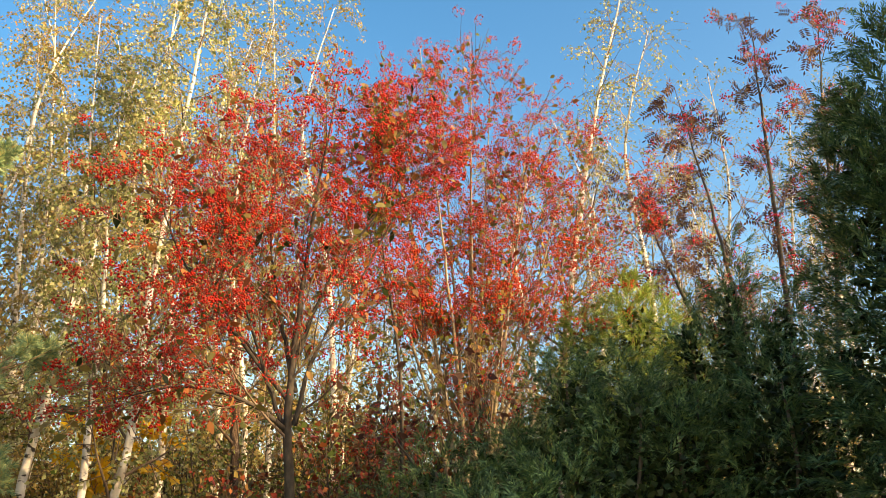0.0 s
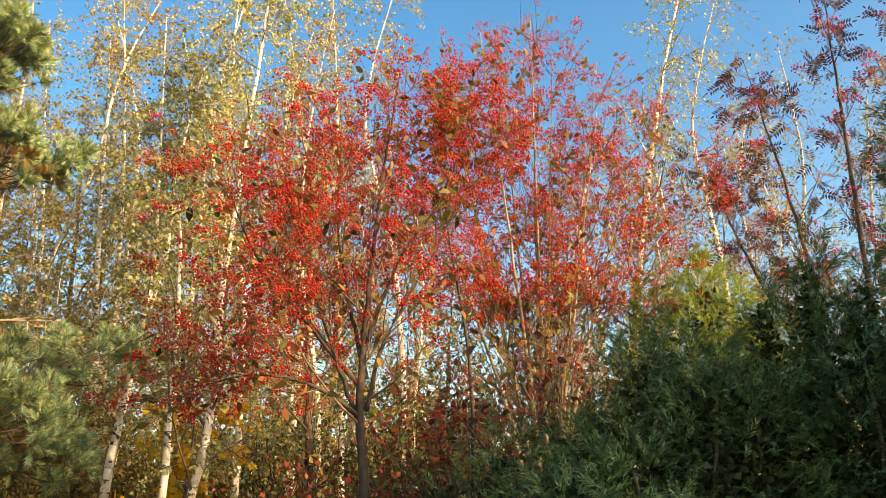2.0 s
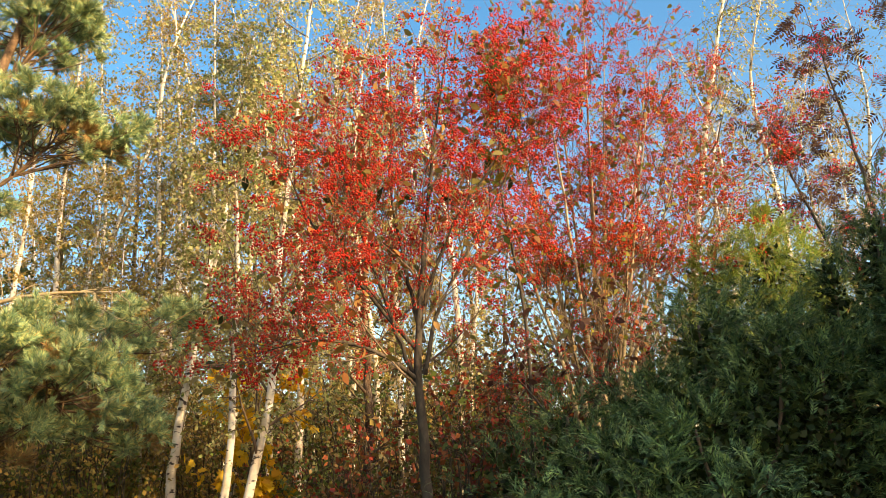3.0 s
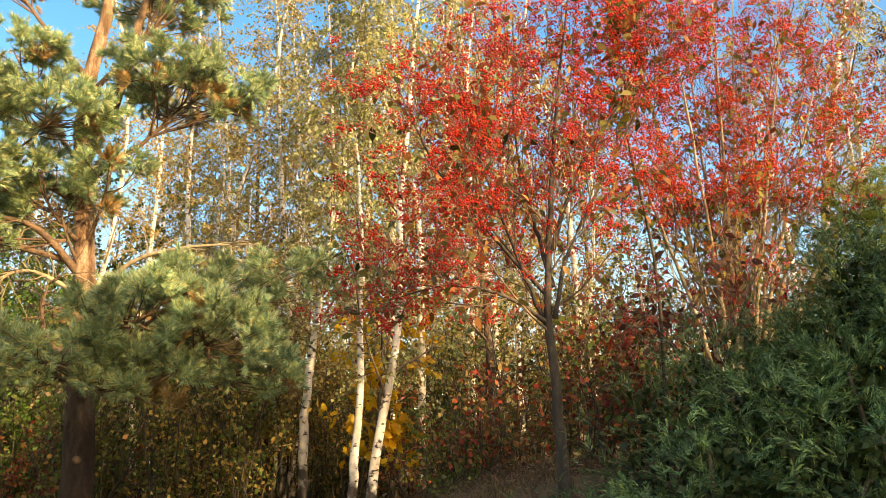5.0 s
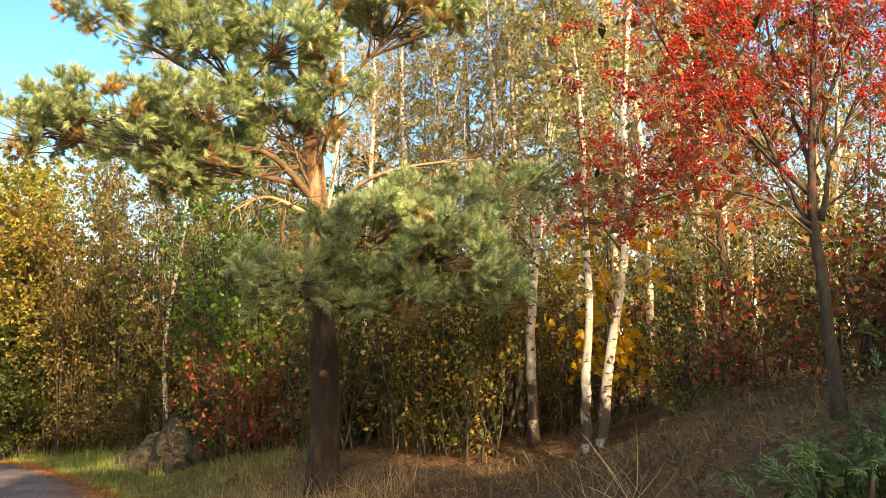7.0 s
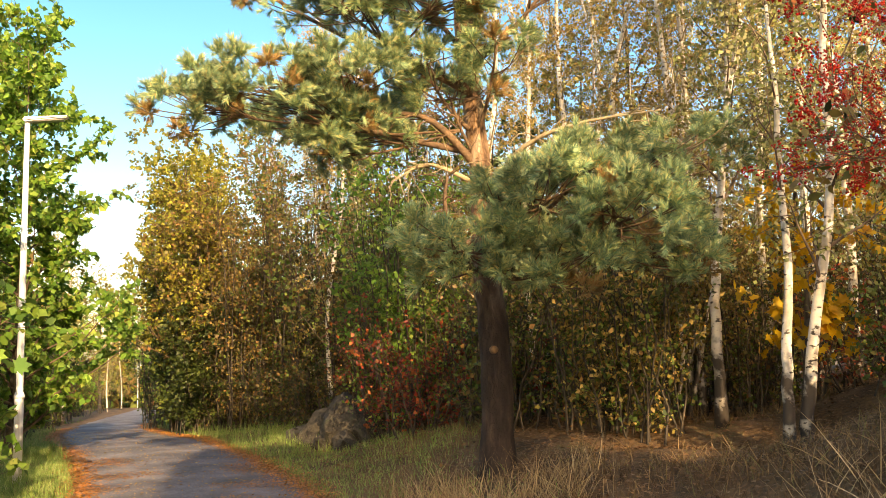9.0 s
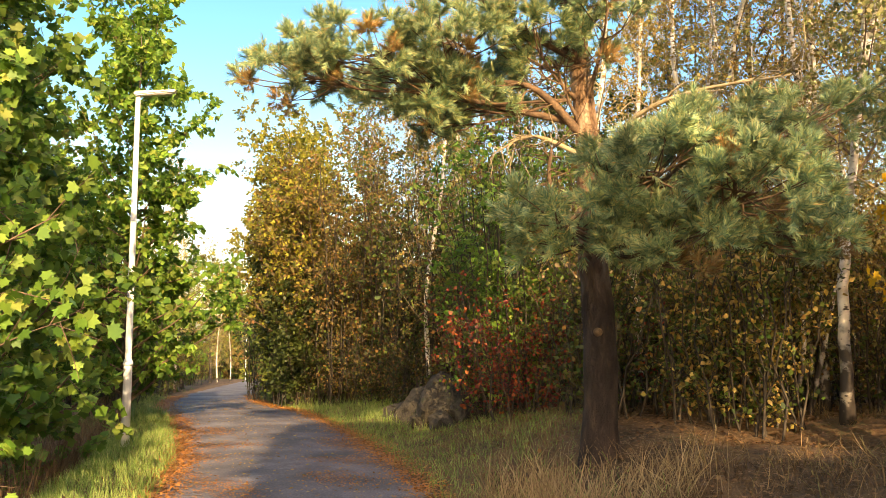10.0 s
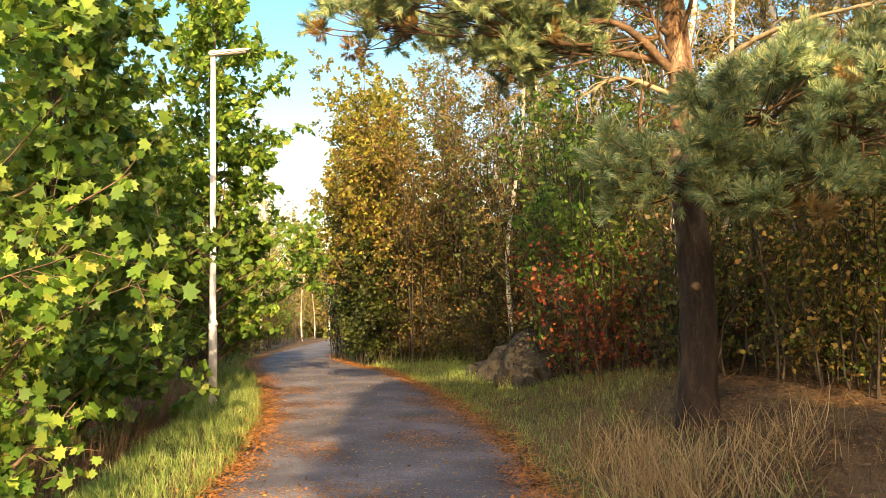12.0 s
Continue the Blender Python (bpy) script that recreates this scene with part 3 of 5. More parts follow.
for k, (dx, dy, h) in enumerate([(-0.75, 0.1, 4.9), (-0.4, -0.2, 5.2), (-0.1, 0.15, 5.5), (0.2, -0.1, 5.5), (0.5, 0.1, 5.2), (0.9, -0.15, 5.0), (1.45, 0.0, 4.6), (-1.3, -0.1, 4.5), (0.3, 0.3, 4.5), (2.1, -0.1, 3.9), (-0.55, 0.3, 4.4), (0.75, -0.3, 4.3), (1.2, 0.2, 4.1), (1.8, 0.2, 4.4)]):
    fan.append([(dx * 0.12, dy * 0.2, 0), (dx * 0.2, dy * 0.4, h * 0.25), (dx * 0.5, dy * 0.7, h * 0.55), (dx, dy, h)])
stem_tree("rowan_tree", "many-stemmed rowan thickly hung with orange-red berries", R2, fan, 0.036, PALE_TWIG, np.random.default_rng(12),
          (14, (0.28, 0.98), (1.05, 0.45), 46, 0.35), (10, 0.36, 50, 0.2),
          [(ROWAN_LEAF, OVAL, 0.075, 0.7, 0.5), (GOLD_LEAF, KITE, 0.07, 0.5, 0.5)], TWIG, (BERRY_ORANGE, 0.118, 0.72, 2.3), group="rowans", clusters=1)
RB = (5.95, 6.8, gz(5.95, 6.8) - 0.05)
stem_tree("rowan_tree", "tall thin rowan with dark purple leaves and crimson berries", RB,
          [[(0, 0, 0), (0.05, 0, 2.0), (0.1, -0.1, 4.0), (0.15, -0.2, 6.0)], [(0.05, 0, 0.3), (0.4, -0.3, 2.2), (0.55, -0.5, 4.2), (0.7, -0.65, 5.8)],
           [(0, 0, 0.3), (-0.3, 0.2, 2.0), (-0.45, 0.3, 3.8), (-0.6, 0.4, 5.2)], [(0, 0, 0.3), (-0.6, 0.3, 1.8), (-0.95, 0.5, 3.0), (-1.15, 0.6, 3.9)]],
          0.045, GREY_BARK, np.random.default_rng(13),
          (12, (0.3, 0.98), (0.75, 0.3), 45, 0.4), (5, 0.3, 50, 0.1),
          [(PURPLE_LEAF, PINNATE, 0.18, 3.4, 0.6)], TWIG, (BERRY_PINK, 0.13, 0.4, 0.8), group="rowans")

SAP = (1.95, 6.1, gz(1.95, 6.1) - 0.05)
stem_tree("rowan_sapling", "low shaded rowan sapling with dark red berries", SAP,
          [[(0, 0, 0), (0.1, 0, 0.6), (0.25, -0.1, 1.1), (0.45, -0.1, 1.5)], [(0, 0, 0.2), (-0.25, -0.1, 0.8), (-0.55, -0.15, 1.15)], [(0, 0, 0.2), (0.35, 0.1, 0.7), (0.75, 0.1, 1.25)]],
          0.024, GREY_BARK, np.random.default_rng(14), (9, (0.35, 0.98), (0.55, 0.3), 50, 0.2), (6, 0.28, 50, 0.0),
          [(ROWAN_LEAF, OVAL, 0.075, 0.8, 0.5), (PURPLE_LEAF, OVAL, 0.08, 1.0, 0.5)], TWIG, (BERRY, 0.075, 0.5, 0.55), group="rowans", clusters=1)

# an olive-leaved sapling that grows up through the berried rowan
stem_tree("cherry_sapling", "slender sapling with olive leaves in the rowan's crown", (1.75, 6.7, gz(1.75, 6.7) - 0.05),
          [[(0, 0, 0), (0.05, 0, 1.6), (-0.1, 0, 3.0), (-0.05, 0, 4.35)]], 0.02, SHRUB_BARK, np.random.default_rng(15), (9, (0.6, 0.98), (0.5, 0.25), 40, 0.4), (5, 0.25, 45, 0.2),
          [(GOLD_LEAF, OVAL, 0.11, 3.0, 0.2), (GREEN_LEAF, OVAL, 0.12, 2.5, 0.2)], TWIG)

# birches beside the rowan
bz = gz(-1.75, 11.2) - 0.05
birch((-1.75, 11.2, bz), [(0, 0, 0), (0.03, 0, 1.5), (0.18, 0, 2.8), (0.36, 0, 4.1), (0.4, 0, 5.5), (0.3, 0, 8.6)], 0.07, 21, [BIRCH_LEAF], 1.6,
      stems=[[(0.36, 0, 4.0), (0.55, 0, 4.8), (0.6, 0.1, 6.0), (0.9, 0.2, 8.0)]])
bz = gz(-1.0, 9.8) - 0.05
birch((-1.0, 9.8, bz), [(0, 0, 0), (0.02, 0, 0.9), (0.1, 0, 1.7), (0.12, 0, 3.2), (0.14, -0.1, 4.4), (0.08, -0.2, 5.1)], 0.066, 22, [BIRCH_LEAF], 0.7,
      "white birch stem with a broken top", limb_len=(1.2, 0.7), span=(0.45, 1.0), count=12)
bz = gz(-0.88, 9.85) - 0.05
birch((-0.86, 9.9, bz), [(0, 0, 0), (0.08, 0, 0.7), (0.2, 0, 1.4), (0.42, 0, 2.5), (0.5, -0.1, 4.2), (0.68, -0.2, 5.9), (0.86, -0.3, 7.6), (1.0, -0.3, 9.0)], 0.07, 23, [BIRCH_LEAF], 1.5,
      "leaning white birch with thin yellowing autumn leaves")
fx, fy = 5.6, 12.0
birch((fx, fy, gz(fx, fy)), [(0, 0, 0), (0.25, -0.1, 2.5), (0.6, -0.4, 5), (1.1, -0.8, 7.5), (1.8, -1.2, 10.2)], 0.085, 24, [BIRCH_LEAF], 0.6)

# ---- the pine ----
PINE_X, PINE_Y = -3.72, 8.78
PINE_Z = gz(PINE_X, PINE_Y) - 0.08
# needle clouds: centre, half sizes, height at which the bough leaves the stem, shoots
PINE_CLUMPS = [
    (-3.95, 8.45, 4.27, 0.62, 0.5, 0.26, 4.1, 230),
    (-3.35, 8.3, 4.62, 0.4, 0.45, 0.22, 4.4, 130),
    (-2.67, 8.77, 5.65, 0.82, 0.60, 0.47, 5.2, 726),
    (-2.95, 8.38, 5.70, 0.55, 0.55, 0.36, 5.2, 330),
    (-4.80, 7.67, 5.13, 0.74, 0.60, 0.37, 4.9, 572),
    (-3.82, 7.84, 5.02, 0.71, 0.60, 0.36, 4.9, 572),
    (-5.64, 7.49, 4.34, 0.89, 0.60, 0.38, 4.2, 616),
    (-6.20, 7.18, 4.19, 0.58, 0.58, 0.35, 4.2, 374),
    (-4.68, 7.74, 4.38, 0.68, 0.60, 0.31, 4.2, 440),
    (-4.17, 8.23, 4.60, 0.44, 0.44, 0.22, 4.4, 198),
    (-5.23, 7.76, 4.00, 0.95, 0.60, 0.25, 4.1, 330),
    (-6.00, 8.90, 4.45, 0.70, 0.50, 0.30, 4.2, 460),
    (-5.20, 9.00, 4.30, 0.70, 0.50, 0.30, 4.2, 420),
    (-5.35, 8.05, 3.72, 0.55, 0.50, 0.22, 4.1, 240),
    (-4.75, 8.2, 3.85, 0.45, 0.45, 0.22, 4.1, 200),
    (-3.47, 7.44, 2.49, 0.61, 0.60, 0.42, 2.6, 572),
    (-2.68, 7.52, 2.89, 0.71, 0.60, 0.43, 2.8, 726),
    (-2.04, 7.79, 2.69, 0.61, 0.60, 0.41, 2.8, 572),
    (-2.74, 7.71, 2.33, 0.72, 0.60, 0.28, 2.6, 440),
    (-2.42, 8.22, 3.28, 0.59, 0.59, 0.29, 3.0, 374),
    (-1.73, 9.57, 3.65, 0.60, 0.60, 0.37, 3.1, 330),
    (-1.73, 8.56, 2.42, 0.42, 0.42, 0.30, 2.8, 242),
    (-6.04, 7.94, 5.69, 0.41, 0.41, 0.30, 5.0, 242),
    (-2.89, 8.86, 7.02, 0.59, 0.59, 0.52, 6.4, 506),
    (-4.48, 8.27, 5.94, 0.65, 0.60, 0.36, 5.4, 374),
    (-3.27, 8.99, 7.08, 0.99, 0.60, 0.46, 6.4, 506),
    (-4.89, 8.50, 7.29, 1.02, 0.60, 0.61, 6.6, 572),
    (-3.96, 8.84, 8.48, 1.21, 0.60, 0.60, 7.6, 660),
]


def pine_clump(needles, dry, wood, rng, root, centre, radii, count, thick=True):
    """A bough from the stem to a cloud of rounded tufts, each of several shoots that point outward and up."""
    mid = root * 0.45 + centre * 0.55 + np.array([0, 0, -0.1])
    bough = curve([root, mid, centre], 9)
    ln = np.linalg.norm(centre - root)
    tube(wood, bough, np.linspace(0.018 + 0.01 * ln if thick else 0.014, 0.008, 9), 7)
    for _ in range(max(6, count // 11)):
        d = unit(rng.normal(0, 1, 3) * [1, 1, 0.75] + [0, 0, 0.3])
        pc = centre + d * radii * rng.uniform(0.5, 1.0)
        q, e = along(bough, rng.uniform(0.5, 1.0))
        if rng.random() < 0.6:
            tube(wood, curve([q, (pc + q) / 2 + rng.normal(0, 0.04, 3) - [0, 0, 0.05], pc], 5), np.linspace(0.009, 0.004, 5), 4, False)
        old = rng.random() < (0.02 if d[2] > -0.3 else 0.16)
        lead = unit(d * [0.8, 0.8, 0.3] + [0, 0, 0.6])
        for _ in range(rng.integers(14, 21)):
            h = unit(lead + rng.normal(0, 0.7, 3))
            (dry if old else needles).append((pc - lead * 0.03 + h * rng.uniform(0.0, 0.11), h))
    return bough


def build_pine():
    rng = np.random.default_rng(31)
    top = thing("pine_tree", (PINE_X, PINE_Y, PINE_Z), "old pine with dark lower bark, orange upper bark and needle clouds", "tree")
    trunk = curve([(0.02, 0, 0), (0.05, -0.02, 1.2), (-0.02, 0, 2.2), (-0.03, 0, 3.1), (-0.12, 0, 4.2), (-0.15, -0.05, 5.2), (0.02, 0, 6.6), (0.0, 0, 8.4)], 40)
    s = np.linspace(0, 1, 40)
    r = 0.165 * (1 - 0.76 * s ** 1.2)
    r[:3] *= [1.3, 1.12, 1.03]
    g = Geo()
    fine = curve(trunk, 150)
    tube(g, fine, np.interp(np.linspace(0, 1, 150), s, r), 28)
    rough = g.v[0]
    push = np.array([noise.noise(Vector((p[0] * 9, p[1] * 9, p[2] * 2.6))) * 0.014 + noise.noise(Vector((p[0] * 26, p[1] * 26, p[2] * 9))) * 0.006 for p in rough])
    mids = np.repeat(fine, 28, axis=0)
    g.v[0] = rough + unit(rough - mids) * push[:, None]
    part("trunk", g, PINE_BARK, top)
    second = Geo()
    tube(second, curve([trunk[24], trunk[24] + [0.3, -0.05, 0.6], trunk[24] + [0.5, 0, 1.6], trunk[24] + [0.7, 0.1, 2.6]], 14), np.linspace(0.085, 0.03, 14), 10)
    part("fork", second, PINE_TWIG, top)
    needles, dry, wood, limbs = [], [], Geo(), {}
    o = np.array([PINE_X, PINE_Y, PINE_Z])
    for x, y, z, rx, ry, rz, rootz, count in PINE_CLUMPS:
        c = np.array([x, y, z]) - o
        side = (rootz, x > PINE_X)
        if side in limbs:
            root, _ = along(limbs[side], 0.55)
            pine_clump(needles, dry, wood, rng, root, c, np.array([rx, ry, rz]), count, False)
        else:
            root, _ = along(trunk, min(0.98, (rootz - PINE_Z) / 8.4))
            limbs[side] = pine_clump(needles, dry, wood, rng, root, c, np.array([rx, ry, rz]), count)
    part("boughwork", wood, PINE_TWIG, top, kind="stuff")
    for name, lot, mat in (("needle_foliage", needles, NEEDLE), ("dry_foliage", dry, NEEDLE_DRY)):
        g = Geo()
        P, H = np.array([a for a, _ in lot]), np.array([b for _, b in lot])
        k = rng.integers(0, 3, len(P))
        for i in range(3):
            q = k == i
            scatter(g, TUFTS[i], P[q], H[q], rng.normal(0, 1, (int(q.sum()), 3)), rng.uniform(0.11, 0.15, int(q.sum())))
        part(name, g, mat, top, kind="stuff")
    # dead, leafless branches
    for pts, rad in (([trunk[15], trunk[15] + [0.5, -0.2, 0.45], trunk[15] + [1.1, -0.3, 0.6], trunk[15] + [1.9, -0.3, 0.62]], 0.035),
                     ([trunk[12], trunk[12] + [-0.25, -0.15, 0.1], trunk[12] + [-0.34, -0.2, 0.45], trunk[12] + [-0.3, -0.2, 0.75]], 0.04),
                     ([trunk[16], trunk[16] + [-0.5, -0.2, 0.25], trunk[16] + [-0.9, -0.3, 0.1]], 0.03),
                     ([trunk[14], trunk[14] + [0.3, -0.3, 0.05], trunk[14] + [0.5, -0.5, 0.15]], 0.02),
                     ([trunk[17], trunk[17] + [-0.4, -0.4, 0.5], trunk[17] + [-1.0, -0.6, 0.6]], 0.05)):
        g = Geo()
        p = curve(pts, 12)
        tube(g, p, np.linspace(rad, rad * 0.25, 12), 7)
        for _ in range(24):
            q, d = along(p, rng.uniform(0.2, 1))
            tw = shoot(rng, q, side_dir(rng, d, 60), rng.uniform(0.2, 0.75), 4, 0.35, -0.25)
            tube(g, tw, np.linspace(0.008, 0.003, 5), 4)
        part("dead_branch", g, PALE_TWIG if rad < 0.036 else PINE_TWIG, top, "bare dry branch")
    # the scar of a sawn-off bough
    g = Geo()
    a = trunk[6] + np.array([0.04, -0.15, 0])
    tube(g, np.array([a, a + [0.01, -0.022, 0.003], a + [0.012, -0.03, 0.004]]), [0.045, 0.035, 0.015], 12)
    part("branch_scar", g, PINE_TWIG, top, "pale oval scar of a sawn branch")


build_pine()


# ---- junipers ----
def juniper(at, leaders, label, mat, seed, size=0.165, per=720, name="juniper_shrub"):
    """A shrub of several pointed plumes (x, y, height, radius, lean) covered in nodding sprays."""
    rng = np.random.default_rng(seed)
    top = thing(name, at, label, "shrub", "junipers")
    wood, g, inner = Geo(), Geo(), Geo()
    for x, y, h, rad in leaders:
        lean = np.array([rng.normal(0, 0.05), rng.normal(0, 0.05)])
        tube(wood, curve([(x * 0.3, y * 0.3, 0), (x, y, h * 0.4), (x + lean[0], y + lean[1], h * 0.92)], 8), np.linspace(0.022, 0.008, 8), 6)
        m = int(per * rad * h / 1.2 / 4.0)
        u = rng.random(m) ** 0.85
        prof = rad * (np.clip(u / 0.25, 0.4, 1) ** 0.6) * np.sqrt(np.clip(1.02 - u, 0, 1)) * 1.05
        az = rng.uniform(0, 2 * math.pi, m)
        rr = prof * rng.uniform(0.55, 1.1, m)
        d = np.stack([np.cos(az), np.sin(az), np.zeros(m)], -1)
        C = np.stack([x + lean[0] * u + d[:, 0] * rr, y + lean[1] * u + d[:, 1] * rr, h * (0.03 + 0.97 * u)], -1)
        A = unit(d + rng.normal(0, 0.28, (m, 3)) + np.stack([0 * u, 0 * u, 0.5 + 1.1 * u], -1))
        # each plume: sprays along a short axis that nods at its tip
        n = m * 8
        k = np.repeat(np.arange(m), 8)
        s = np.tile(np.linspace(0, 1, 8), m)
        ln = np.repeat(rng.uniform(0.2, 0.46, m), 8)
        P = C[k] + A[k] * (s * ln)[:, None] + rng.normal(0, 0.014, (n, 3)) - np.stack([0 * s, 0 * s, 0.5 * ln * s ** 3], -1)
        H = unit(A[k] * 1.1 + rng.normal(0, 0.36, (n, 3)) - np.stack([0 * s, 0 * s, 1.1 * s * s], -1))
        U = unit(np.stack([0 * s, 0 * s, np.ones(n)], -1) + rng.normal(0, 0.4, (n, 3)))
        size_n = size * (0.9 - 0.55 * s) * rng.uniform(0.75, 1.2, n)
        k = rng.integers(0, 3, n)
        for i in range(3):
            q = k == i
            scatter(g, SPRAYS[i], P[q], H[q], U[q], size_n[q])
        # dark fill leaves: the shade between the plumes is put into their colour
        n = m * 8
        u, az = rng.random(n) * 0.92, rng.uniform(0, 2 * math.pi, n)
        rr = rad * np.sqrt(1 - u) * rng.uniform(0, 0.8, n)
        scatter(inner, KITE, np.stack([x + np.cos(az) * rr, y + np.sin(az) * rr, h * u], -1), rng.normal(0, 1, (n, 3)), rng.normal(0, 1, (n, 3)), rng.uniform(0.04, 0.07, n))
    part("branchwork", wood, TWIG, top, kind="stuff")
    part("foliage", g, mat, top, kind="stuff")
    part("inner_foliage", inner, DARK_LEAF, top, "dark fill leaves standing in for inner shade", kind="stuff")
    return top


def at_ground(x, y, sink=0.03):
    return (x, y, gz(x, y) - sink)


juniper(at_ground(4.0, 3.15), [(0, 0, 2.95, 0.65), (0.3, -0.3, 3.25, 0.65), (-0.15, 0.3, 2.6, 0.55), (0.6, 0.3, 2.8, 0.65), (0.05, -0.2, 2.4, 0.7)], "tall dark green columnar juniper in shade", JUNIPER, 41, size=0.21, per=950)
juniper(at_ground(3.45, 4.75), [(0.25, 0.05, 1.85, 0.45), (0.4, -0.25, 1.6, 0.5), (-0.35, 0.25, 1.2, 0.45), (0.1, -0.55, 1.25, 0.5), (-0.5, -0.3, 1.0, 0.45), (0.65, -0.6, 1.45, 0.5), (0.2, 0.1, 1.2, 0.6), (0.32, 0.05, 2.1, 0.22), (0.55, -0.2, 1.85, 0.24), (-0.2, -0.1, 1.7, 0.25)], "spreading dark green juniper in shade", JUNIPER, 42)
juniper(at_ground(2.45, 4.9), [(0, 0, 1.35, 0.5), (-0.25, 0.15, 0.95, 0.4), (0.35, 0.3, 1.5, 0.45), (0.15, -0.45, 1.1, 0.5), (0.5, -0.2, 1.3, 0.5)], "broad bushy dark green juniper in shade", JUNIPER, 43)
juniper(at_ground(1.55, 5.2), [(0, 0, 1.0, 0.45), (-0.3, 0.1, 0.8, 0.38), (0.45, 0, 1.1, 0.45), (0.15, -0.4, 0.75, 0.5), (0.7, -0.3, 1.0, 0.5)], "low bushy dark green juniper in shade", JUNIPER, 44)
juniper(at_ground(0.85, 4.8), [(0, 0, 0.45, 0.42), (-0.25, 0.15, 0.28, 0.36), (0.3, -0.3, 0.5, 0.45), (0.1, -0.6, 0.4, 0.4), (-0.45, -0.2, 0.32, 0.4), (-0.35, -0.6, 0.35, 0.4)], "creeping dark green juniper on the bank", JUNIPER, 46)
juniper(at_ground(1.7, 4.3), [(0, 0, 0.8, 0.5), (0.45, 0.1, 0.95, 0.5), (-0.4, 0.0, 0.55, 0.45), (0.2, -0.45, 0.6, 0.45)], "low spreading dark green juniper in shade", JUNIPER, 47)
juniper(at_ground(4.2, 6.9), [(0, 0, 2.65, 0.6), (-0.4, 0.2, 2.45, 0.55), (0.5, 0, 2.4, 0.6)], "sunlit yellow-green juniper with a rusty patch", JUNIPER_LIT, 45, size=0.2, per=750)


# ---- broadleaved trees and bushes ----
def bush(at, height, radius, mats, seed, label, stems=14, leaf=0.07, shape=KITE, per=5.0, name="shrub", group="undergrowth", twig=SHRUB_BARK, bare=0.0):
    """Many thin stems from one root, with twigs and leaves."""
    rng = np.random.default_rng(seed)
    top = thing(name, at, label, "shrub", group)
    wood, twigs = Geo(), []
    for i in range(stems):
        az, out = i * 2.4, radius * rng.uniform(0.25, 1.0)
        h = height * rng.uniform(0.65, 1.05)
        tip = np.array([math.cos(az) * out, math.sin(az) * out, h])
        p = curve([(tip[0] * 0.4 + rng.normal(0, 0.12), tip[1] * 0.4 + rng.normal(0, 0.12), 0), (tip[0] * 0.6, tip[1] * 0.6, h * 0.5), tip], 8)
        p[1:] += rng.normal(0, 0.03, (7, 3))
        tube(wood, p[::1], np.linspace(0.007 + 0.004 * height, 0.003, 8), 3, False)
        for _ in range(int(4 + 2.2 * height)):
            q, d = along(p, rng.uniform(0.06 + bare, 1))
            tw = shoot(rng, q, side_dir(rng, d, 55), rng.uniform(0.25, 0.6) * (0.6 + 0.4 * radius), 2, 0.22, 0.05)
            tube(wood, tw, np.linspace(0.006, 0.002, 3), 3, False)
            twigs.append(tw)
    part("branchwork", wood, twig, top, kind="stuff")
    for m in mats:
        g = Geo()
        leaves_on(g, rng, twigs, per / len(mats), shape, leaf, 0.3, 0.06, vary=0.55)
        part("foliage", g, m, top, kind="stuff")
    return top


def maple(at, height, seed, mats, label, leaf=0.125, per=8.0, shape=MAPLE, stems=None, limb=(2.2, 0.8), span=(0.05, 0.98), count=32, twigs=10):
    rng = np.random.default_rng(seed)
    stems = stems or [[(0, 0, 0), (0.1, 0.05, height * 0.4), (0, 0.1, height)], [(0.1, 0, 0), (0.5, -0.3, height * 0.35), (0.8, -0.5, height * 0.85)]]
    return stem_tree("maple_tree", label, at, stems, 0.05 + 0.005 * height, GREY_BARK, rng, (count, span, limb, 58, 0.2), (twigs, 0.5, 55, 0.0),
                     [(m, shape, leaf, per / len(mats), 0.45) for m in mats], TWIG, group="maples")


maple(at_ground(-7.3, 3.9), 6.5, 51, [MAPLE_LEAF], "leafy green maple turning yellow beside the path", limb=(1.6, 0.8), per=12, leaf=0.092, count=36)
maple(at_ground(-10.4, 6.6), 7.5, 52, [MAPLE_LEAF], "leafy green maple turning yellow by the ditch", per=16, leaf=0.115, limb=(2.1, 0.9), count=34, shape=MAPLE_SMALL)
green_maple = maple(at_ground(-13.9, 11.6), 8.4, 53, [MAPLE_LEAF], "leafy green maple behind the street lamp", leaf=0.13, shape=KITE, per=24, limb=(2.6, 1.0), count=36)
maple(at_ground(-8.4, 1.4), 6.5, 54, [MAPLE_LEAF], "leafy green maple turning yellow near the path bend", shape=MAPLE_SMALL, per=5, count=16, twigs=6)
maple(at_ground(-12.6, 7.2), 8.5, 55, [MAPLE_LEAF], "tall green maple at the back of the ditch", leaf=0.17, shape=OVAL, per=6.5)
gold_maple = maple(at_ground(-16.5, 19.2), 7.4, 56, [GOLD_LEAF], "golden autumn tree beside the far bend", leaf=0.105, limb=(2.5, 1.7), count=36, shape=KITE, per=22, span=(0.3, 0.98))
maple(at_ground(-15.0, 17.6), 6.0, 57, [GOLD_LEAF, BROWN_LEAF], "olive and gold autumn tree in the thicket", leaf=0.095, limb=(2.4, 0.9), shape=KITE, per=20, span=(0.35, 0.98))
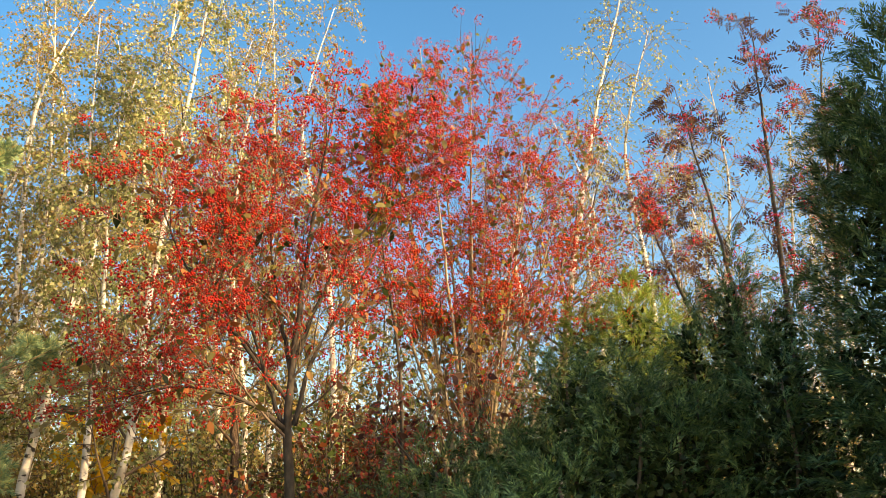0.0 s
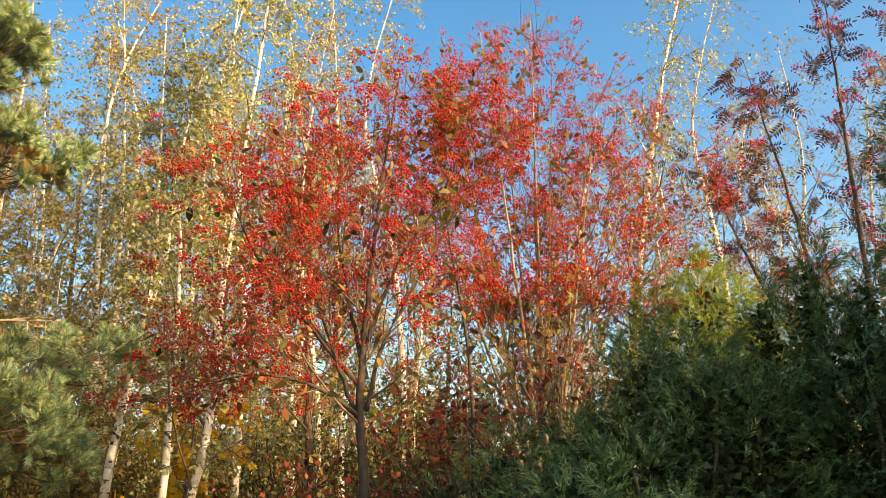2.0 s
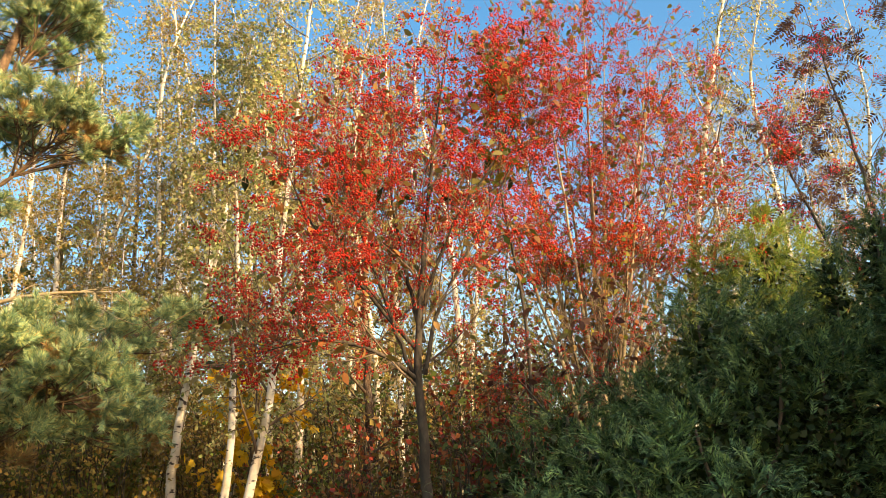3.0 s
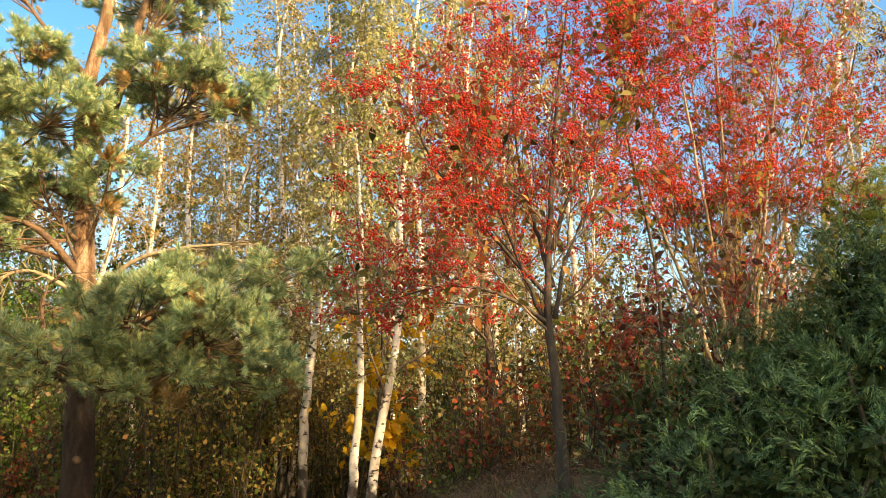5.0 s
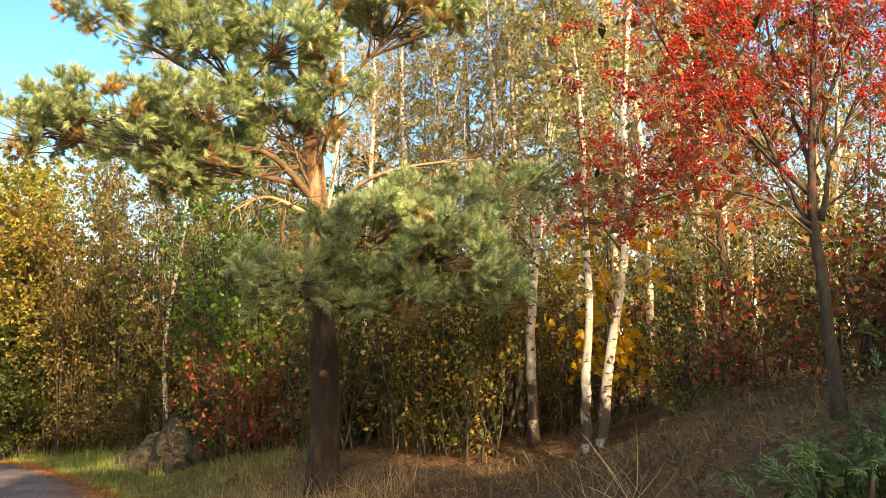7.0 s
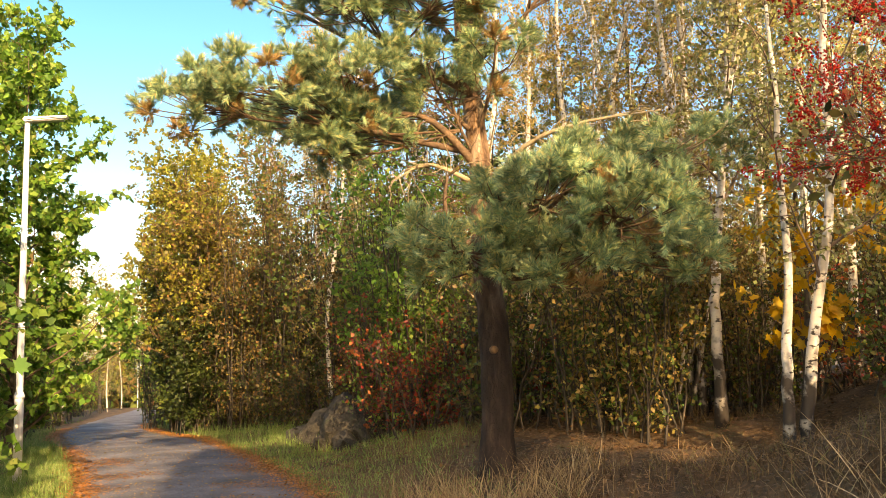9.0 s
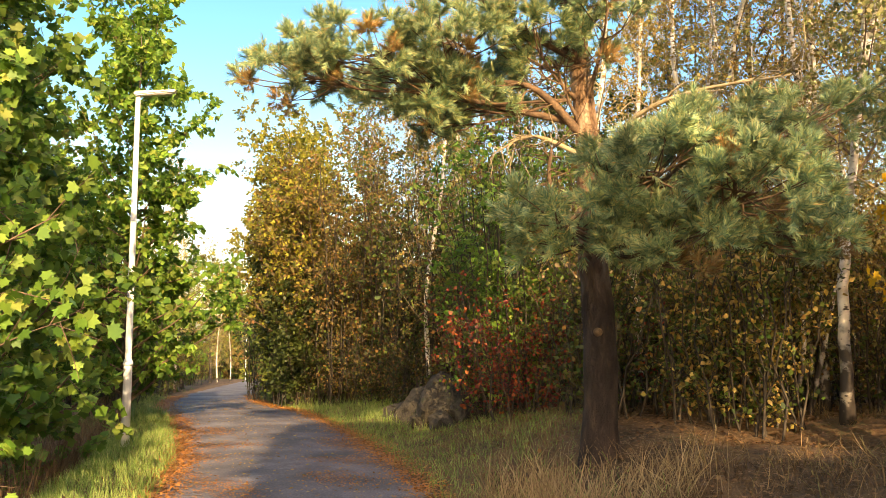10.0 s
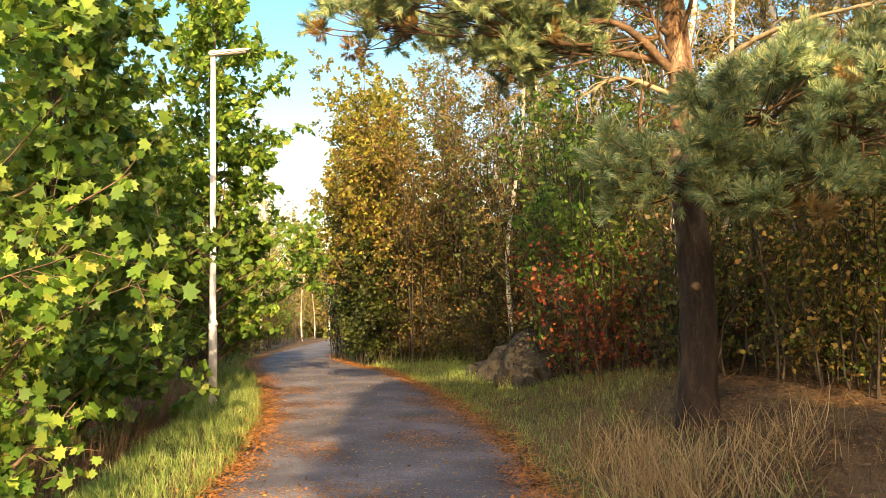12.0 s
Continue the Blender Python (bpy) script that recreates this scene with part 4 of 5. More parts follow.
# broad autumn trees that close the wood
for k, (x, y, h, mats, leaf, lab) in enumerate([
        (-13.4, 18.6, 7.8, [BROWN_LEAF, GREEN_LEAF], 0.08, "broad olive and brown autumn tree"),
        (-11.2, 19.2, 8.4, [BROWN_LEAF, GREEN_LEAF], 0.085, "broad olive-brown autumn tree in the thicket"),
        (-9.0, 18.0, 8.2, [BROWN_LEAF], 0.08, "broad brown autumn tree in the thicket"),
        (-7.0, 16.9, 7.6, [DARK_LEAF, GREEN_LEAF], 0.085, "broad dark green tree behind the pine"),
        (-5.2, 17.4, 9.0, [BIRCH_LEAF_DRY, GOLD_LEAF], 0.078, "tall gold and brown autumn tree"),
        (-3.4, 15.8, 9.2, [BIRCH_LEAF_DRY], 0.07, "tall thin-leaved tan autumn tree"),
        (-1.2, 16.6, 9.4, [BIRCH_LEAF_DRY, BIRCH_LEAF], 0.07, "tall thin-leaved tan and yellow tree"),
        (1.0, 16.0, 8.6, [BIRCH_LEAF_DRY], 0.07, "tall thin-leaved tan autumn tree"),
        (3.2, 16.2, 6.5, [BIRCH_LEAF_DRY, GREEN_LEAF], 0.07, "thin-leaved tan and green tree"),
        (-15.4, 21.6, 8.6, [GOLD_LEAF, BROWN_LEAF, GREEN_LEAF], 0.085, "tall olive and gold tree by the bend")]):
    olive = maple(at_ground(x, y), h, 400 + k, mats, lab, leaf=leaf, limb=(2.2, 1.3), count=30, shape=KITE, per=16, span=(0.12, 0.98))
# the young yellow maple behind the birches
maple(at_ground(-0.85, 10.7), 2.6, 58, [YELLOW_LEAF], "young maple with bright yellow leaves", leaf=0.115, per=9, limb=(0.8, 0.4), count=12, twigs=4,
      stems=[[(0, 0, 0), (0.1, 0, 1.0), (0.2, 0, 2.6)]], span=(0.3, 0.98))

# thicket left of the pine
for k, (x, y, h, r, mats, lab) in enumerate([
        (-12.9, 16.8, 6.0, 1.3, [BROWN_LEAF], "tall olive-brown shrub of the roadside thicket"),
        (-11.4, 17.3, 6.4, 1.4, [BROWN_LEAF, GREEN_LEAF], "tall olive-brown shrub of the roadside thicket"),
        (-9.6, 16.2, 5.8, 1.3, [BROWN_LEAF], "tall olive-brown shrub of the roadside thicket"),
        (-10.2, 18.5, 6.6, 1.5, [GOLD_LEAF, BROWN_LEAF], "tall gold and brown thicket shrub"),
        (-7.2, 14.2, 4.0, 1.3, [DARK_LEAF, GREEN_LEAF], "dark green leafy shrub behind the pine"),
        (-5.6, 14.0, 4.2, 1.3, [GREEN_LEAF], "dark green leafy shrub behind the pine"),
        (-7.6, 15.4, 2.6, 1.0, [GREEN_LEAF], "light green shrub behind the boulder"),
        (-5.9, 11.7, 2.0, 1.1, [RED_LEAF], "low shrub with dark red autumn leaves"),
        (-6.8, 12.6, 1.6, 1.0, [RED_LEAF, BROWN_LEAF], "low shrub with rusty red leaves"),
        (-4.4, 12.4, 1.6, 1.0, [RED_LEAF, GREEN_LEAF], "low shrub with red and green leaves"),
        (-2.9, 11.2, 1.8, 1.0, [MAPLE_LEAF, BIRCH_LEAF_DRY], "thin green-brown undergrowth shrub"),
        (-2.4, 12.6, 2.6, 1.1, [GREEN_LEAF], "thin green undergrowth shrub"),
        (-3.4, 13.6, 3.2, 1.2, [BROWN_LEAF, GREEN_LEAF], "thin green-brown undergrowth shrub"),
        (-0.4, 12.0, 1.7, 0.9, [BROWN_LEAF, RED_LEAF], "thin undergrowth shrub with rusty leaves"),
        (0.2, 10.6, 1.2, 0.7, [GREEN_LEAF], "small green-leaved sapling clump"),
        (1.2, 12.2, 2.4, 1.1, [BROWN_LEAF, GREEN_LEAF], "thin green-brown undergrowth shrub"),
        (1.7, 8.3, 1.6, 0.9, [RED_LEAF, ROWAN_LEAF], "thin undergrowth shrub with dark red leaves"),
        (2.3, 7.7, 1.7, 0.8, [RED_LEAF], "dark red leafy shrub under the berried rowan"),
        (1.5, 7.3, 1.3, 0.7, [RED_LEAF, GREEN_LEAF], "low dark red and green shrub on the bank"),
        (3.1, 8.1, 1.9, 0.8, [RED_LEAF, DARK_LEAF], "dark red leafy shrub under the berried rowan"),
        (0.5, 8.0, 0.9, 0.7, [RED_LEAF, BROWN_LEAF], "low shrub with dark red leaves"),
        (3.4, 9.0, 2.6, 1.2, [GREEN_LEAF, GOLD_LEAF], "yellow-green shrub of the woodland undergrowth"),
        (5.4, 9.5, 2.8, 1.2, [GOLD_LEAF, BROWN_LEAF], "yellow-brown shrub of the woodland undergrowth"),
        (-7.3, 13.1, 2.7, 0.9, [MAPLE_LEAF], "light green leafy shrub behind the red bush"),
        # the dark leaves here carry the shade under the golden tree
        (-14.9, 17.9, 3.8, 1.1, [DARK_LEAF], "dense dark green bush leaning over the path edge"),
        (-16.6, 19.4, 4.4, 1.2, [DARK_LEAF], "tall dense dark green bush under the golden tree"),
        (-13.2, 17.2, 3.4, 1.0, [DARK_LEAF, BROWN_LEAF], "dense dark bush behind the pale grass"),
        (-21.6, 17.6, 3.2, 1.6, [DARK_LEAF], "dense dark green bush near the shaded path"),
        (-25.5, 21.6, 4.0, 1.8, [DARK_LEAF], "dense dark green bush near the shaded path"),
        (-31.5, 27.0, 5.5, 2.2, [DARK_LEAF, GREEN_LEAF], "tall dense green bush beyond the ditch"),
        (-15.5, 18.5, 3.2, 1.0, [DARK_LEAF], "dense dark green bush at the path bend"),
        (-17.5, 20.6, 3.6, 1.2, [DARK_LEAF, GREEN_LEAF], "dense dark green bush under the golden tree"),
        (-14.0, 17.4, 2.6, 1.0, [DARK_LEAF, BROWN_LEAF], "dense dark bush at the grass edge"),
        (-18.8, 20.8, 3.6, 1.6, [DARK_LEAF], "dark green bush at the far path bend"),
        (-20.5, 23.5, 4.5, 1.8, [DARK_LEAF], "dark green bush at the far path bend"),
        (-19.0, 15.5, 3.0, 1.6, [DARK_LEAF], "dense dark green bush near the shaded path"),
        (-23.5, 19.5, 3.4, 1.8, [DARK_LEAF, GREEN_LEAF], "dense dark green bush near the shaded path"),
        (-28.5, 25.0, 4.2, 2.0, [GREEN_LEAF, GOLD_LEAF], "yellow-green bush beyond the ditch"),
        (-13.2, 17.0, 1.6, 1.0, [DARK_LEAF, GREEN_LEAF], "low dense dark green bush at the path bend"),
        (-14.6, 17.9, 1.9, 1.0, [DARK_LEAF, GREEN_LEAF], "low dense dark green bush at the path bend"),
        (-16.0, 18.9, 2.1, 1.1, [DARK_LEAF], "low dense dark green bush at the path bend"),
        (-11.6, 16.4, 1.5, 1.0, [BROWN_LEAF, DARK_LEAF], "low dark brown bush behind the pale grass"),
        (-10.2, 15.6, 1.6, 1.0, [BROWN_LEAF, DARK_LEAF], "low dark brown bush behind the pale grass"),
        (-3.3, 10.7, 2.5, 0.9, [GREEN_LEAF, BIRCH_LEAF_DRY], "thin-leaved green-brown shrub beside the pine"),
        (-2.5, 10.9, 2.7, 0.9, [GREEN_LEAF, BIRCH_LEAF_DRY], "thin-leaved green-brown shrub beside the birches"),
        (-4.4, 11.2, 2.2, 0.9, [DARK_LEAF, GREEN_LEAF], "dark green shrub behind the pine stem"),
        (-3.0, 12.2, 3.0, 1.1, [GREEN_LEAF, BIRCH_LEAF_DRY], "tan and green shrub deep in the wood"),
        (-1.6, 12.6, 2.6, 1.1, [GREEN_LEAF, BROWN_LEAF], "green-brown shrub deep in the wood"),
        (0.6, 13.0, 2.8, 1.1, [GREEN_LEAF, BIRCH_LEAF_DRY], "tan and green shrub deep in the wood"),
        (2.2, 11.4, 2.4, 1.1, [DARK_LEAF, BROWN_LEAF], "dark shaded shrub deep in the wood"),
        (-5.2, 13.0, 2.6, 1.1, [DARK_LEAF, GREEN_LEAF], "dark green shrub deep in the wood"),
]):
    bush(at_ground(x, y), h, r, mats, 100 + k, lab, stems=16 if h > 3 else 13, leaf=0.055 if h < 3 else 0.068, per=15.5)

bush(at_ground(-6.6, 12.9), 4.8, 1.4, [MAPLE_LEAF], 171, "tall fresh green bush behind the red shrub", stems=24, leaf=0.085, shape=OVAL, per=20)
bush(at_ground(-7.7, 14.9), 5.4, 1.5, [GREEN_LEAF, MAPLE_LEAF], 172, "tall dark green bush deep in the thicket", stems=22, leaf=0.08, shape=OVAL, per=20)

bush(at_ground(-14.3, 17.1), 3.4, 0.9, [DARK_LEAF], 173, "dense dark green bush hanging over the path edge", stems=26, leaf=0.085, per=30)
bush(at_ground(-15.7, 18.3), 4.2, 1.1, [DARK_LEAF, GREEN_LEAF], 174, "dense dark green bush hanging over the path edge", stems=26, leaf=0.085, per=30)

# copies that fill the wood
wood_rng = np.random.default_rng(77)
kinds = []
for k, (h, mats, d) in enumerate([(11.5, [BIRCH_LEAF], 1.0), (11.0, [BIRCH_LEAF_DRY], 1.0), (10.0, [BIRCH_LEAF_DRY, BIRCH_LEAF], 1.0), (9.0, [BIRCH_LEAF], 0.45)]):
    sway = wood_rng.normal(0, 0.25, (4, 2))
    pts = [(0, 0, 0)] + [(sway[i][0] * (i + 1) / 3, sway[i][1] * (i + 1) / 3, h * (i + 1) / 4) for i in range(4)]
    x, y = [(-4.2, 15.5), (-2.2, 14.2), (2.4, 13.6), (7.2, 11.0)][k]
    kinds.append(birch((x, y, gz(x, y)), pts, 0.06 + 0.004 * k, 60 + k, mats, d, "slim birch among the trees of the wood", limb_len=(1.5, 0.55), span=(0.12, 0.98), count=24, twig=PALE_TWIG))
spots = []
for _ in range(4000):
    yaw, r = radians(wood_rng.uniform(-48, 36)), wood_rng.uniform(12.5, 30)
    x, y = -math.sin(yaw) * r, math.cos(yaw) * r
    if abs(float(path_offset(np.array([x]), np.array([y]))[0])) < 3.5 or (x < -5 and r < 19):
        continue
    if all(math.hypot(x - a, y - b) > 1.35 + 0.03 * r for a, b in spots):
        spots.append((x, y))
    if len(spots) >= 50:
        break
for i, (x, y) in enumerate(spots):
    high = math.degrees(math.atan2(-x, y)) > -7
    s = wood_rng.uniform(0.8, 1.15) if high else wood_rng.uniform(0.55, 0.78)
    ob = copy_thing(kinds[i % 3] if high else kinds[(3, 1, 3, 2)[i % 4]], pose(x, y, gz(x, y) - 0.05, 0, 0, wood_rng.uniform(0, 360)))
    ob.scale = (s, s, s)
brush = bush(at_ground(-1.6, 14.6), 2.8, 1.3, [BROWN_LEAF, GREEN_LEAF], 90, "brown and green woodland undergrowth shrub", stems=18, leaf=0.056, per=18.0, group="brushwood")
n = 0
for _ in range(900):
    yaw, r = radians(wood_rng.uniform(-48, 38)), wood_rng.uniform(11.8, 23)
    x, y = -math.sin(yaw) * r, math.cos(yaw) * r
    if abs(float(path_offset(np.array([x]), np.array([y]))[0])) < 3.6:
        continue
    s = wood_rng.uniform(0.7, 1.3)
    ob = copy_thing(brush, pose(x, y, gz(x, y) - 0.05, 0, 0, wood_rng.uniform(0, 360)))
    ob.scale = (s, s, s)
    n += 1
    if n >= 46:
        break
# thicker growth between the pine and the far bend
lot = []
for _ in range(2000):
    yaw, r = radians(wood_rng.uniform(23, 40)), wood_rng.uniform(17, 27)
    x, y = -math.sin(yaw) * r, math.cos(yaw) * r
    if float(path_offset(np.array([x]), np.array([y]))[0]) < 3.2 or any(math.hypot(x - a, y - b) < 1.1 for a, b in lot):
        continue
    lot.append((x, y))
    if len(lot) >= 22:
        break
for i, (x, y) in enumerate(lot):
    s = wood_rng.uniform(0.6, 0.95)
    if i % 3:
        ob = copy_thing(kinds[1 + i % 2], pose(x, y, gz(x, y) - 0.05, 0, 0, wood_rng.uniform(0, 360)))
    else:
        ob = copy_thing(brush, pose(x, y, gz(x, y) - 0.05, 0, 0, wood_rng.uniform(0, 360)))
        s *= 1.9
    ob.scale = (s, s, s)
for ob, x, y, s in [(green_maple, -14.9, 9.9, 0.9), (green_maple, -20.6, 15.4, 0.85), (green_maple, -19.2, 13.2, 0.85), (green_maple, -23.2, 17.0, 0.85), (green_maple, -29, 23.5, 0.9), (gold_maple, -20.6, 24.8, 1.25), (olive, -34, 30, 0.9), (olive, -43, 40, 1.0), (olive, -26.5, 31.5, 0.85), (green_maple, -20.2, 24.2, 0.8), (olive, -36, 44, 1.0), (green_maple, -54, 50, 1.1), (gold_maple, -50, 62, 1.1), (olive, -60, 56, 1.5), (green_maple, -48, 58, 1.3), (olive, -68, 67, 1.7), (green_maple, -62, 76, 1.7), (gold_maple, -88, 90, 2.0)]:
    ob = copy_thing(ob, pose(x, y, gz(x, y) - 0.05, 0, 0, 61 * x))
    ob.scale = (s, s, s)
for k, x, y, s in [(1, -2.3, 12.6, 0.95), (2, -0.2, 12.3, 0.9), (1, -3.9, 13.8, 1.0), (1, 1.0, 13.3, 0.85), (0, -0.6, 13.0, 1.0), (2, -3.0, 12.9, 0.95), (0, 1.6, 15.0, 1.0), (1, -4.6, 13.4, 0.9), (2, 0.6, 14.6, 1.0), (3, 8.2, 10.4, 0.85), (1, 6.4, 11.4, 0.62), (1, 8.8, 11.8, 0.68), (2, 7.6, 9.7, 0.55), (3, 5.0, 11.0, 0.7), (3, 9.2, 9.2, 0.8), (3, 7.0, 12.6, 0.9), (1, 10.4, 10.6, 0.65),
                   # three unseen birches added behind the camera to dapple the shade on the path
                   (2, 8.0, -6.2, 0.9), (1, 8.7, -7.8, 1.0), (0, 9.6, -7.4, 0.9)]:
    ob = copy_thing(kinds[k], pose(x, y, gz(x, y) - 0.05, 0, 0, 77 * x))
    ob.scale = (s, s, s)
birch(at_ground(-2.6, 12.1), [(0, 0, 0), (-0.1, 0, 0.8), (-0.15, 0.1, 2.2), (-0.1, 0.1, 5.0)], 0.05, 66, [BIRCH_LEAF_DRY], 0.8, "clump of thin white birch stems",
      stems=[[(0.15, 0, 0), (0.35, 0, 0.9), (0.3, 0, 2.4), (0.5, 0.1, 4.6)], [(0.35, 0.1, 0), (0.6, 0.1, 1.0), (0.9, 0.1, 2.4)]], limb_len=(0.9, 0.4), span=(0.4, 0.97), count=12)
# beyond the ditch, far off
for x, y, k, s in [(-27, 20, 0, 0.9), (-31, 24, 2, 0.9), (-36, 31, 0, 1.0), (-42, 38, 1, 1.0), (-50, 46, 0, 1.1), (-60, 60, 2, 1.2), (-34, 40, 1, 0.9), (-40, 48, 0, 1.0), (-27, 33, 2, 0.8), (-70, 72, 1, 1.2), (-24, 16, 2, 0.8), (-33, 30.2, 0, 1.15), (-38, 34, 2, 1.3), (-45, 39.5, 0, 1.4), (-52, 46.5, 1, 1.4), (-33, 37, 2, 1.1), (-40, 45.5, 0, 1.3), (-47, 54.5, 1, 1.4)]:
    ob = copy_thing(kinds[k], pose(x, y, gz(x, y) - 0.05, 0, 0, 50 * x))
    ob.scale = (s, s, s)
for x, y, s in [(-29, 22, 1.2), (-34, 28, 1.3), (-40, 36, 1.4), (-24, 27, 1.3), (-30, 36, 1.5), (-38, 45, 1.6), (-55, 52, 1.6), (-62, 70, 1.8), (-50, 62, 1.8), (-75, 74, 2.0)]:
    ob = copy_thing(brush, pose(x, y, gz(x, y) - 0.05, 0, 0, 70 * x))
    ob.scale = (s, s, s)
# the second pine, thin and orange, among the birches
rng2 = np.random.default_rng(71)
stem_tree("pine_tree", "thin young pine with an orange-brown stem", at_ground(0.75, 11.6), [[(0, 0, 0), (0.05, 0, 1.5), (0.02, 0, 3.2), (0.1, 0, 6.5)]], 0.085, PINE_BARK, rng2,
          (14, (0.35, 0.95), (0.9, 0.4), 65, 0.1), (5, 0.35, 45, 0.2), [(NEEDLE, TUFTS[0], 0.17, 1.6, -0.2)], PINE_TWIG, group="pines")


# unseen trees added behind the camera, whose shade lies over the bank and the near path
def shade_conifer(at, height, radius, seed):
    rng = np.random.default_rng(seed)
    top = thing("spruce_tree", at, "unseen tall dense dark green spruce added for shade", "tree", "spruces")
    g, wood = Geo(), Geo()
    tube(wood, np.array([(0, 0, 0), (0, 0, height * 0.5), (0, 0, height * 0.97)]), [0.16, 0.1, 0.02], 8)
    n = 2700
    u = rng.random(n) ** 1.15
    z = height * (0.06 + 0.94 * u)
    az = rng.uniform(0, 2 * math.pi, n)
    rr = radius * (1 - u) ** 0.4 * rng.uniform(0.25, 1, n) ** 0.5
    d = np.stack([np.cos(az), np.sin(az), -0.25 + 0 * az], -1)
    scatter(g, KITE, np.stack([d[:, 0] * rr, d[:, 1] * rr, z], -1), unit(d + rng.normal(0, 0.3, (n, 3))), rng.normal(0, 0.5, (n, 3)) + [0, 0, 1], rng.uniform(0.45, 0.75, n))
    part("trunk", wood, GREY_BARK, top)
    part("crown", g, DARK_LEAF, top, kind="stuff")
    return top


spruce = shade_conifer((8.7, -5.6, gz(8.7, -5.6)), 8.5, 1.6, 81)
for x, y, s in [(7.7, -6.5, 1.16), (9.9, -4.55, 0.76), (11.1, -3.4, 0.76), (12.4, -2.3, 0.74), (13.7, -1.1, 0.76), (10.6, -7.9, 1.0), (12.6, -6.2, 0.83), (13.9, -5.0, 0.85), (15.2, -3.8, 0.85)]:
    ob = copy_thing(spruce, pose(x, y, gz(x, y), 0, 0, 47 * x))
    ob.scale = (s, s, s)


# ---- distant wood ----
def far_woods(name, mat, seed, count, label):
    """Massed foliage of trees too far off to tell apart."""
    rng = np.random.default_rng(seed)
    yaw = np.radians(rng.uniform(-62, 88, count))
    r = rng.uniform(36, 58, count)
    off = (yaw > radians(42.5)) & (yaw < radians(47.5))
    r = np.where(off, rng.uniform(120, 150, count), r)
    X, Y = -np.sin(yaw) * r, np.cos(yaw) * r
    keep = np.abs(path_offset(X, Y)) > 3.0
    X, Y, yaw, r = X[keep], Y[keep], yaw[keep], r[keep]
    n = len(X)
    crown = 6.2 + 1.6 * np.sin(yaw * 23) + 1.1 * np.sin(yaw * 57 + r) + 0.5 * np.sin(yaw * 131)
    Z = ground_z(X, Y) + crown * rng.random(n) ** 0.8
    g = Geo()
    scatter(g, KITE, np.stack([X, Y, Z], -1), rng.normal(0, 1, (n, 3)), rng.normal(0, 1, (n, 3)), rng.uniform(0.25, 0.6, n) * r / 46)
    ob = new(name, g.mesh(name))
    ob.data.materials.append(mat)
    tagged(ob, label, "trees", kind="stuff")


far_woods("far_woods", BROWN_LEAF, 301, 22000, "distant brown and olive autumn woodland")
far_woods("far_woods", GOLD_LEAF, 302, 12000, "distant golden autumn woodland")
far_woods("far_woods", GREEN_LEAF, 303, 12000, "distant green woodland foliage")


# ---- street lamps ----
def street_lamp(x, y, turn, label):
    z = gz(x, y) - 0.05
    top = thing("street_lamp", (x, y, z), label, "street lamp", "street lamps")
    top.rotation_euler = (0, 0, turn)
    g = Geo()
    tube(g, np.array([(0, 0, 0), (0, 0, 1.25), (0, 0, 1.3), (0, 0, 3.2), (0, 0, 5.38)]), [0.062, 0.062, 0.05, 0.045, 0.036], 16)
    part("pole", g, LAMP_PAINT, top, "pale galvanised tapered steel pole")
    g = Geo()
    tube(g, np.array([(0, 0, 1.24), (0, 0, 1.27), (0, 0, 1.33)]), [0.072, 0.074, 0.055], 16)
    part("collar", g, LAMP_PAINT, top)
    bm = bmesh.new()
    bmesh.ops.create_cube(bm, size=1)
    bmesh.ops.scale(bm, vec=(0.62, 0.2, 0.07), verts=bm.verts)
    for v in bm.verts:
        if v.co.x > 0:
            v.co.y *= 0.8
            v.co.z = v.co.z * 0.45 + 0.01
    bmesh.ops.bevel(bm, geom=list(bm.edges), offset=0.018, segments=2, affect="EDGES")
    bmesh.ops.transform(bm, matrix=pose(0.26, 0, 5.40, 0, -6, 0), verts=bm.verts)
    me = bpy.data.meshes.new("lamp_head")
    bm.to_mesh(me)
    bm.free()
    head = part("lamp_head", me, LAMP_PAINT, top, "flat grey luminaire")
    bm = bmesh.new()
    bmesh.ops.create_cube(bm, size=1)
    bmesh.ops.scale(bm, vec=(0.44, 0.13, 0.02), verts=bm.verts)
    bmesh.ops.bevel(bm, geom=list(bm.edges), offset=0.006, segments=2, affect="EDGES")
    bmesh.ops.transform(bm, matrix=pose(0.29, 0, 5.37, 0, -6, 0), verts=bm.verts)
    me = bpy.data.meshes.new("diffuser")
    bm.to_mesh(me)
    bm.free()
    part("diffuser", me, LAMP_DARK, head)


street_lamp(-11.25, 9.55, radians(38), "slim pale street lamp with a flat head beside the path")
street_lamp(-78.5, 83.5, radians(38), "distant pale street lamp beside the path")


